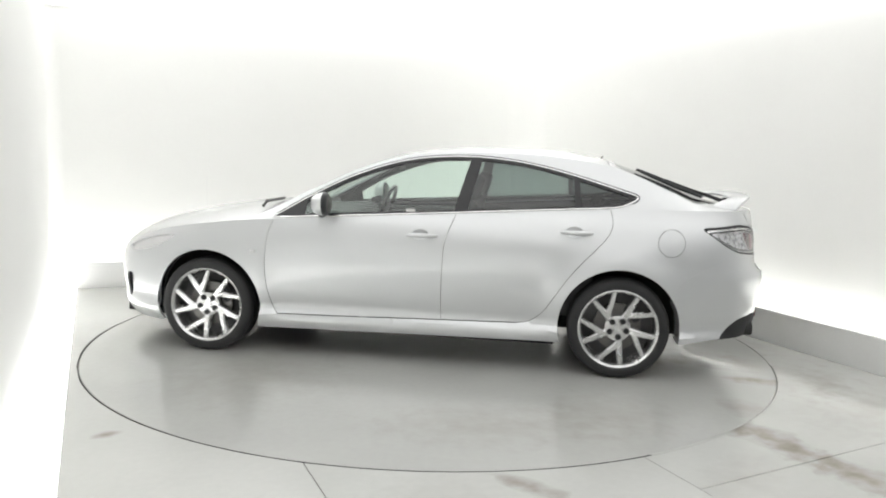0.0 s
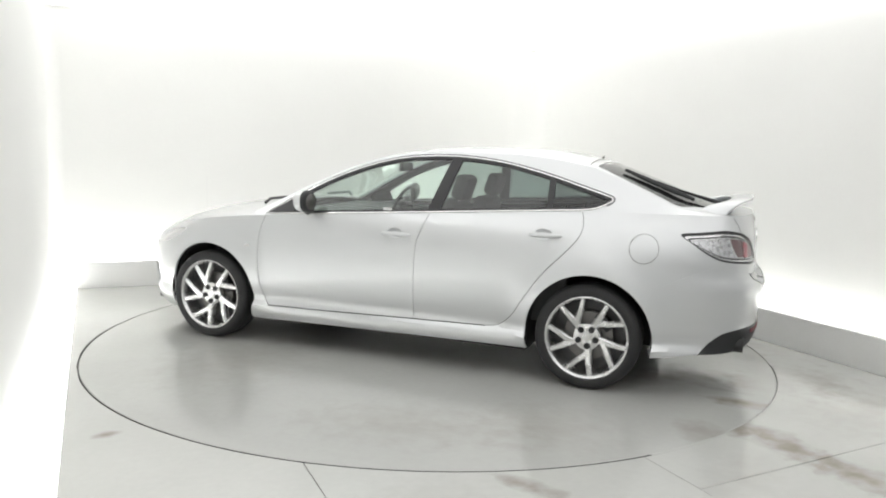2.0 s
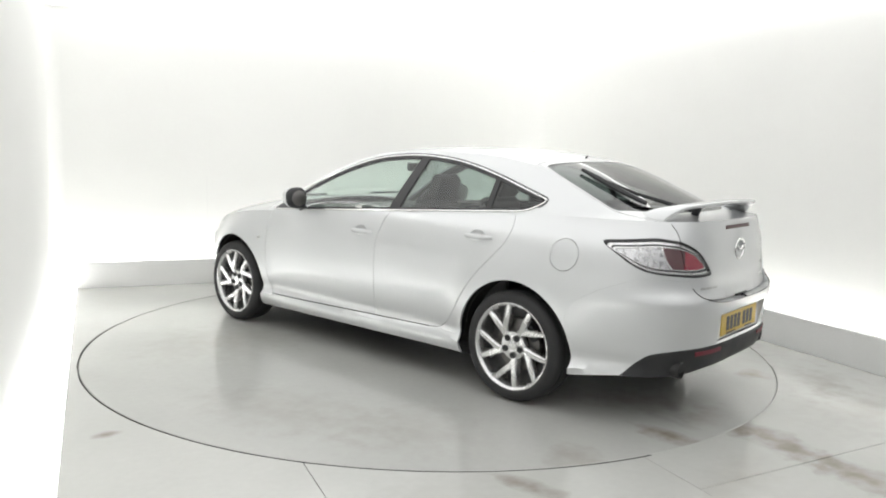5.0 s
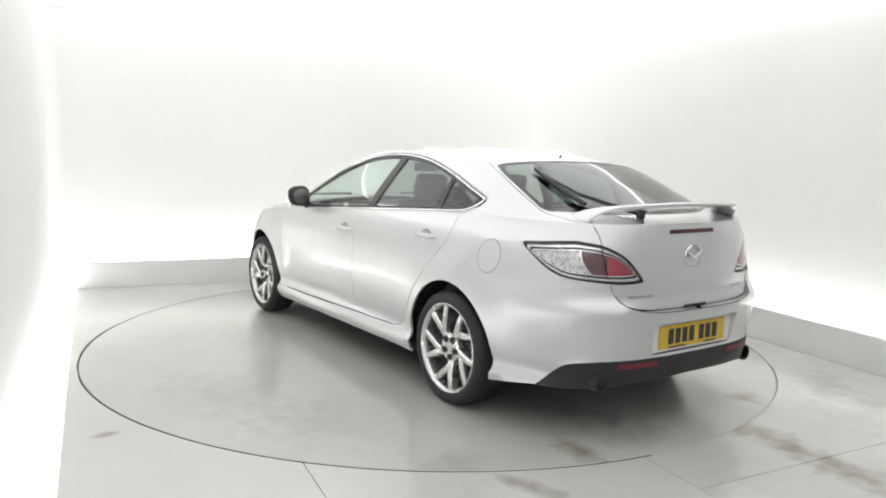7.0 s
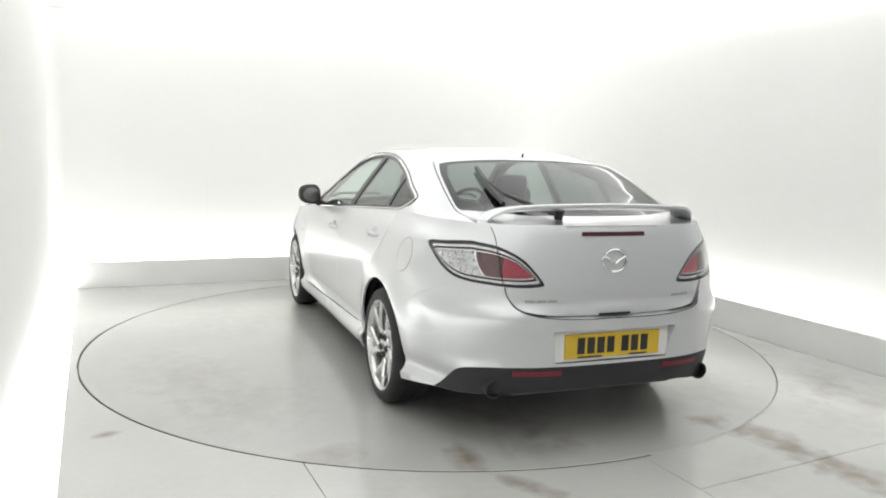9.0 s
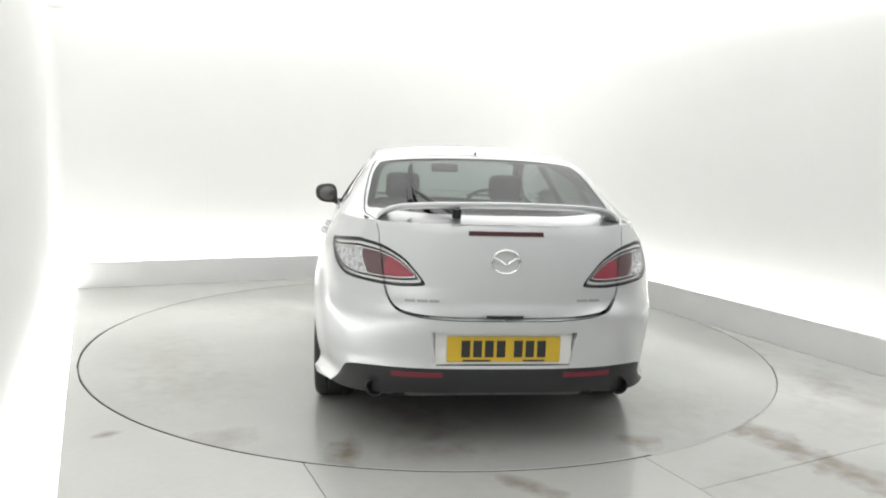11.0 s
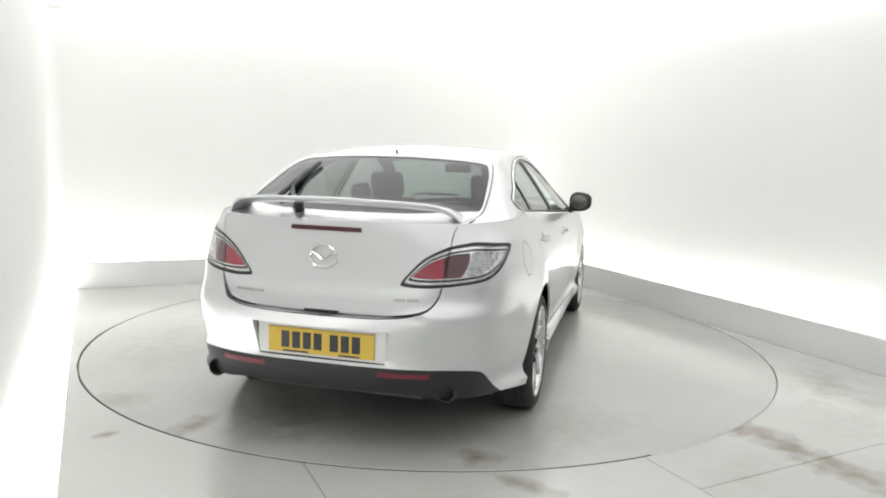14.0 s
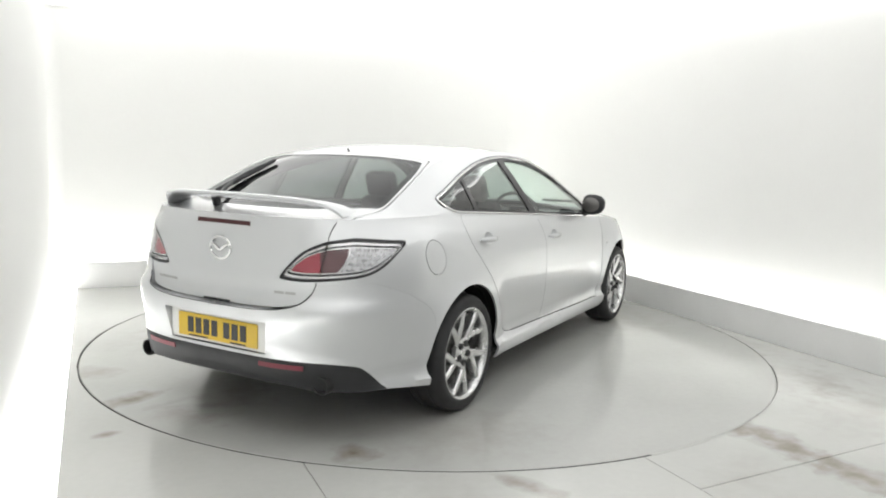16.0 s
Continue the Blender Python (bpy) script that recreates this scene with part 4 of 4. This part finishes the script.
# spoiler: a bridge over the deck
def spoiler():
    bm = bmesh.new()
    rise = spline((0, 1.172), (0.3, 1.166), (0.45, 1.155), (0.52, 1.138), (0.56, 1.112), (0.585, 1.080))
    thick = spline((0, 0.038), (0.4, 0.036), (0.5, 0.036), (0.56, 0.042), (0.585, 0.030))
    back = spline((0, -2.244), (0.3, -2.228), (0.45, -2.188), (0.53, -2.142), (0.585, -2.085))
    lead = spline((0, -2.110), (0.3, -2.098), (0.45, -2.05), (0.54, -1.96), (0.585, -1.88))
    # section: flat crown, upright lip at the back, belly sloping down and forwards from it
    cut = [(0.0, -0.62), (0.06, -0.36), (0.22, -0.16), (0.5, -0.04), (0.8, 0.0), (0.96, 0.0), (1.0, -0.08), (1.0, -0.36), (0.96, -0.44), (0.75, -0.72), (0.5, -0.92), (0.3, -1.0), (0.14, -0.98), (0.03, -0.82)]
    rings = []
    ys = [0.585 * math.sin(math.pi / 2 * k / 22) for k in range(-22, 23)]
    for y in ys:
        a = abs(y)
        z, h, x0, x1 = rise(a), thick(a), lead(a), back(a)
        sec = [(x0 + (x1 - x0) * u, y, z + h * v) for u, v in cut]
        rings.append([bm.verts.new(c) for c in sec])
    for A, B in zip(rings, rings[1:]):
        for q in range(14):
            bm.faces.new((A[q], A[(q + 1) % 14], B[(q + 1) % 14], B[q]))
    bm.faces.new(rings[0][::-1])
    bm.faces.new(rings[-1])
    bmesh.ops.recalc_face_normals(bm, faces=bm.faces)
    return bm


part("rear_spoiler", spoiler(), SILVER, car, "silver bridge spoiler on the tailgate", smooth=True)
t0 = top(-1.255, 0.0) - Vector((0, 0, 0.010))
part("aerial", tube([t0, t0 + Vector((-0.010, 0, 0.014)), t0 + Vector((-0.018, 0, 0.026))], [0.008, 0.006, 0.004], 8), BLACK, car, "short black roof aerial", smooth=True)
blade = [top(x, yy) + Vector((0, 0, 0.016)) for x, yy in ((-1.47, 0.385), (-1.6, 0.40), (-1.75, 0.412), (-1.9, 0.415))]
wiper = part("rear_wiper", tube(blade, [0.010, 0.017, 0.017, 0.012], 6), BLACK, car, "black rear wiper parked upright")
arm = [top(x, yy) + Vector((0, 0, h)) for x, yy, h in ((-1.66, 0.404, 0.03), (-1.82, 0.38, 0.032), (-1.96, 0.31, 0.03), (-2.085, 0.215, 0.022))]
part("wiper_arm", tube(arm, [0.006, 0.009, 0.012, 0.015], 6), BLACK, wiper)
part("wiper_pivot", tube([top(-2.09, 0.21), top(-2.09, 0.21) + Vector((-0.015, 0, 0.045))], 0.022, 10), BLACK, wiper, smooth=True)


p = cabin(-0.01, 1.006)
part("window_label", boxed((-0.04, p.y + 0.001, 0.996), (0.02, p.y + 0.004, 1.017), 0.001), FILM, car, "small pale label on the door glass")


# ---- car: door mirrors ----
def mirror_shell(front):
    bm = bmesh.new()
    bmesh.ops.create_uvsphere(bm, u_segments=28, v_segments=18, radius=1)
    dead = []
    for v in bm.verts:
        x, y, z = v.co
        e = lambda q, n: math.copysign(abs(q) ** n, q)
        v.co = (e(x, 0.9) * (0.085 if x > 0 else 0.03), e(y, 0.75) * (0.098 if y > 0 else 0.074) + 0.008 * z, e(z, 0.72) * 0.076 * (1 - 0.10 * y))
    for f in list(bm.faces):
        if (f.calc_center_median().x > 0.004) != front:
            dead.append(f)
    bmesh.ops.delete(bm, geom=dead, context="FACES")
    return bm


for k in (1, -1):
    at = pose(0.535, 0.905 * k, 1.032) @ Matrix.Diagonal((1, k, 1, 1))
    house = part("door_mirror", mirror_shell(False), BLACK, car, "black door mirror housing with silver cap", smooth=True)
    cap = part("mirror_cap", mirror_shell(True), SILVER, house, "silver mirror cap", smooth=True)
    gl = part("mirror_glass", lathe([(0, -0.002), (0.96, -0.002), (1.0, 0.001), (0.96, 0.002), (0, 0.002)], 28), STEEL, house, "dark mirror glass", smooth=True)
    gl.matrix_local = pose(-0.029, 0.0, 0.0, 0, 90, 0) @ Matrix.Diagonal((0.055, 0.066, 1, 1))
    house.matrix_local = at
    part("mirror_arm", tube([(0.60, 0.78 * k, 0.955), (0.575, 0.83 * k, 0.962), (0.555, 0.875 * k, 0.985)], [0.03, 0.028, 0.022], 10), BLACK, car, "black mirror foot", smooth=True)
    p = body(1.04, 0.70)
    part("side_indicator", boxed((1.02, p.y - 0.004 if k > 0 else -p.y - 0.005, 0.694), (1.055, p.y + 0.005 if k > 0 else -p.y + 0.004, 0.708), 0.003), CHROME, car, "small clear side indicator")


# ---- car: wheels ----
def prong(a_root, a_rim, w0, w1):
    """A straight spoke: from the hub out to its root point, then on to the rim."""
    bm = bmesh.new()
    q = lambda r, a: (r * math.cos(radians(a)), r * math.sin(radians(a)))
    p0, p1, p2 = q(0.03, a_root), q(0.098, a_root), q(0.237, a_rim)
    line = curved([(*p0, 0.074), (*p1, 0.083), (p1[0] + 0.5 * (p2[0] - p1[0]), p1[1] + 0.5 * (p2[1] - p1[1]), 0.092), (*p2, 0.094)], 4)
    pts = [Vector((x, 0, z)) for x, z, h in line]
    path = [(0, 0, h) for x, z, h in line]
    rings = []
    for i, (r, a, h) in enumerate(path):
        d = (pts[min(i + 1, len(pts) - 1)] - pts[max(i - 1, 0)]).normalized()
        n = Vector((-d.z, 0, d.x))
        w = w0 + (w1 - w0) * i / (len(path) - 1)
        rings.append([bm.verts.new(pts[i] + n * (w * u) + Vector((0, h + dy, 0))) for u, dy in ((-0.5, -0.045), (-0.5, -0.009), (-0.30, 0.0), (0.30, 0.0), (0.5, -0.009), (0.5, -0.045))])
    for A, B in zip(rings, rings[1:]):
        for j in range(6):
            bm.faces.new((A[j], A[(j + 1) % 6], B[(j + 1) % 6], B[j]))
    bmesh.ops.recalc_face_normals(bm, faces=bm.faces)
    return bm


def wheel():
    rim = part("wheel", lathe([(0.250, 0.098), (0.252, 0.104), (0.246, 0.107), (0.237, 0.101), (0.229, 0.088), (0.226, 0.05), (0.222, -0.09), (0.236, -0.10)], 64, "y"), ALLOY, car, "five twin-spoke bright alloy wheel", smooth=True)
    part("tyre", lathe([(0.236, 0.085), (0.248, 0.104), (0.262, 0.110), (0.284, 0.110), (0.300, 0.102), (0.312, 0.088), (0.3175, 0.070), (0.318, 0.045), (0.3135, 0.042), (0.3135, 0.034), (0.318, 0.031), (0.318, -0.031), (0.3135, -0.034), (0.3135, -0.042), (0.318, -0.045), (0.3175, -0.070), (0.312, -0.088), (0.300, -0.102), (0.284, -0.110), (0.248, -0.104), (0.236, -0.085)], 72, "y"), RUBBER, rim, "black low-profile tyre", smooth=True)
    part("hub", lathe([(0.0, 0.079), (0.026, 0.079), (0.029, 0.075), (0.066, 0.079), (0.080, 0.074), (0.084, 0.045), (0.0, 0.045)], 36, "y"), ALLOY, rim, smooth=True)
    for j in range(5):
        a = 90 + 72 * j
        part("spoke", prong(a - 1, a - 2, 0.052, 0.030), ALLOY, rim)
        part("spoke", prong(a + 3, a + 34, 0.046, 0.030), ALLOY, rim)
        q = radians(a)
        bm = lathe([(0, 0.0805), (0.007, 0.0815), (0.009, 0.0865), (0.0165, 0.0865), (0.0185, 0.084), (0.019, 0.06)], 14, "y")
        nut = part("wheel_nut", bm, GREYPLASTIC, rim, smooth=True)
        nut.location = (0.054 * math.cos(q), 0.001, 0.054 * math.sin(q))
    part("brake_disc", lathe([(0.0, 0.034), (0.075, 0.034), (0.078, 0.024), (0.148, 0.024), (0.150, 0.0), (0.0, 0.0)], 40, "y"), STEEL, rim, "dull steel brake disc", smooth=True)
    part("back_plate", lathe([(0.0, -0.03), (0.223, -0.03), (0.223, -0.04), (0.0, -0.04)], 40, "y"), BARREL, rim, "dull dark wheel barrel")
    part("caliper", boxed((-0.16, -0.01, -0.05), (-0.10, 0.05, 0.07), 0.012), BLACK, rim, "dark brake caliper")
    return rim


first = wheel()
first.matrix_local = pose(AXLE, 0.780, TYRE)
for x, k, spin in ((-AXLE, 1, 41), (AXLE, -1, 10), (-AXLE, -1, 40)):
    copy_thing(first, pose(x, 0.780 * k, TYRE, 0, 0, 0 if k > 0 else 180) @ pose(0, 0, 0, 0, spin, 0))
first.matrix_local = pose(AXLE, 0.780, TYRE, 0, 31, 0)
for x in (AXLE, -AXLE):
    for k in (1, -1):
        bm = bmesh.new()
        arc = [(x + 0.384 * math.cos(a), HUBZ + 0.384 * math.sin(a)) for a in (radians(-9 + 198 * j / 36) for j in range(37))]
        rows = [[bm.verts.new((px, k * yy, pz)) for px, pz in arc] for yy in (0.52, 0.70, 0.815)]
        for A, B in zip(rows, rows[1:]):
            for j in range(36):
                bm.faces.new((A[j], A[j + 1], B[j + 1], B[j]))
        bm.faces.new(rows[0])
        part("arch_liner", bm, SHADOWBLACK, car, "black wheel arch liner", smooth=True)

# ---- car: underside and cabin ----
# plain underside boxes that block light; their near-black colour holds the shade there
part("underbody", boxed((-0.97, -0.74, 0.16), (0.97, 0.74, 0.27), 0.01), SHADOWBLACK, car, "underside, near-black for the shade beneath the car")
part("underbody", boxed((0.97, -0.5, 0.16), (2.15, 0.5, 0.27), 0.01), SHADOWBLACK, car, "underside, near-black for the shade beneath the car")
part("underbody", boxed((-2.1, -0.5, 0.22), (-0.97, 0.5, 0.33), 0.01), SHADOWBLACK, car, "underside, near-black for the shade beneath the car")
part("parcel_shelf", boxed((-2.02, -0.66, 0.985), (-1.28, 0.66, 1.01), 0.01), TRIMGREY, car, "dark parcel shelf")
part("dashboard", boxed((0.52, -0.70, 0.62), (0.98, 0.70, 0.945), 0.06), TRIMGREY, car, "dark dashboard", smooth=False)
for k in (1, -1):
    part("door_trim", boxed((-1.2, 0.70 * k - 0.02, 0.35), (0.85, 0.70 * k + 0.02, 0.93), 0.02), TRIMGREY, car, "dark door lining")


def seat_back(w, h, d):
    bm = bmesh.new()
    box(bm, (-d / 2, -w / 2, 0), (d / 2, w / 2, h), 0.045)
    for v in bm.verts:
        u = v.co.z / h
        v.co.y *= 1 - 0.22 * u * u
        v.co.x += 0.02 * (v.co.y / w) ** 2 * 4
    return bm


for yy in (0.36, -0.36):
    st = part("front_seat", seat_back(0.48, 0.62, 0.13), SEATCLOTH, car, "dark cloth front seat", smooth=True)
    st.matrix_local = pose(-0.16, yy, 0.465, 0, -18, 0)
    hr = part("headrest", boxed((-0.05, -0.115, 0.635), (0.05, 0.115, 0.81), 0.035), SEATCLOTH, st, smooth=True)
    for q in (0.05, -0.05):
        part("headrest_post", tube([(0, q, 0.58), (0, q, 0.67)], 0.007, 8), CHROME, st)
    part("seat_cushion", boxed((-0.05, -0.25, -0.12), (0.50, 0.25, 0.04), 0.05), SEATCLOTH, st, smooth=True)
bench = part("rear_seat", boxed((-0.07, -0.62, 0.0), (0.07, 0.62, 0.52), 0.05), SEATCLOTH, car, "dark cloth rear bench", smooth=True)
bench.matrix_local = pose(-1.06, 0, 0.50, 0, -22, 0)
for yy in (0.38, 0.0, -0.38):
    part("headrest", boxed((-0.045, yy - 0.13, 0.535), (0.045, yy + 0.13, 0.645 if yy else 0.58), 0.04), SEATCLOTH, bench, smooth=True)
part("seat_cushion", boxed((0.05, -0.62, -0.12), (0.52, 0.62, 0.02), 0.05), SEATCLOTH, bench, smooth=True)
rimpts = [(0, 0.18 * math.cos(a), 0.18 * math.sin(a)) for a in (2 * math.pi * j / 32 for j in range(32))]
sw = part("steering_wheel", tube(rimpts, 0.015, 8, closed=True), BLACK, car, "black steering wheel", smooth=True)
sw.matrix_local = pose(0.40, -0.36, 0.93, 0, -22, 0)
part("airbag_cover", boxed((-0.01, -0.07, -0.07), (0.04, 0.07, 0.06), 0.025), BLACK, sw, smooth=True)
for a in (0, 180, 250, 290):
    part("wheel_spoke", tube([(0.01, 0.06 * math.cos(radians(a)), 0.06 * math.sin(radians(a))), (0, 0.175 * math.cos(radians(a)), 0.175 * math.sin(radians(a)))], 0.014, 8), BLACK, sw)
part("rear_view_mirror", boxed((0.20, -0.105, 1.235), (0.235, 0.105, 1.30), 0.015), BLACK, car, "black inner mirror")


# ---- the turn: car and turntable go round together ----
HEADING, RATE, SLOW, DRIFT = 173.474, -7.0234, -0.02397, 0.000612
CAR_X, CAR_Y = 0.063, -0.100


def motions():
    table_rows, car_rows = [], []
    for k in range(17):
        t = float(k)
        h = HEADING + RATE * t + SLOW * (t - 8) ** 2 + DRIFT * (t - 8) ** 3
        m = pose(0, 0, 0, 0, 0, h)
        table_rows.append((t, m))
        car_rows.append((t, m @ pose(CAR_X, CAR_Y, 0)))
    walk(turntable, table_rows)
    walk(car, car_rows)


motions()
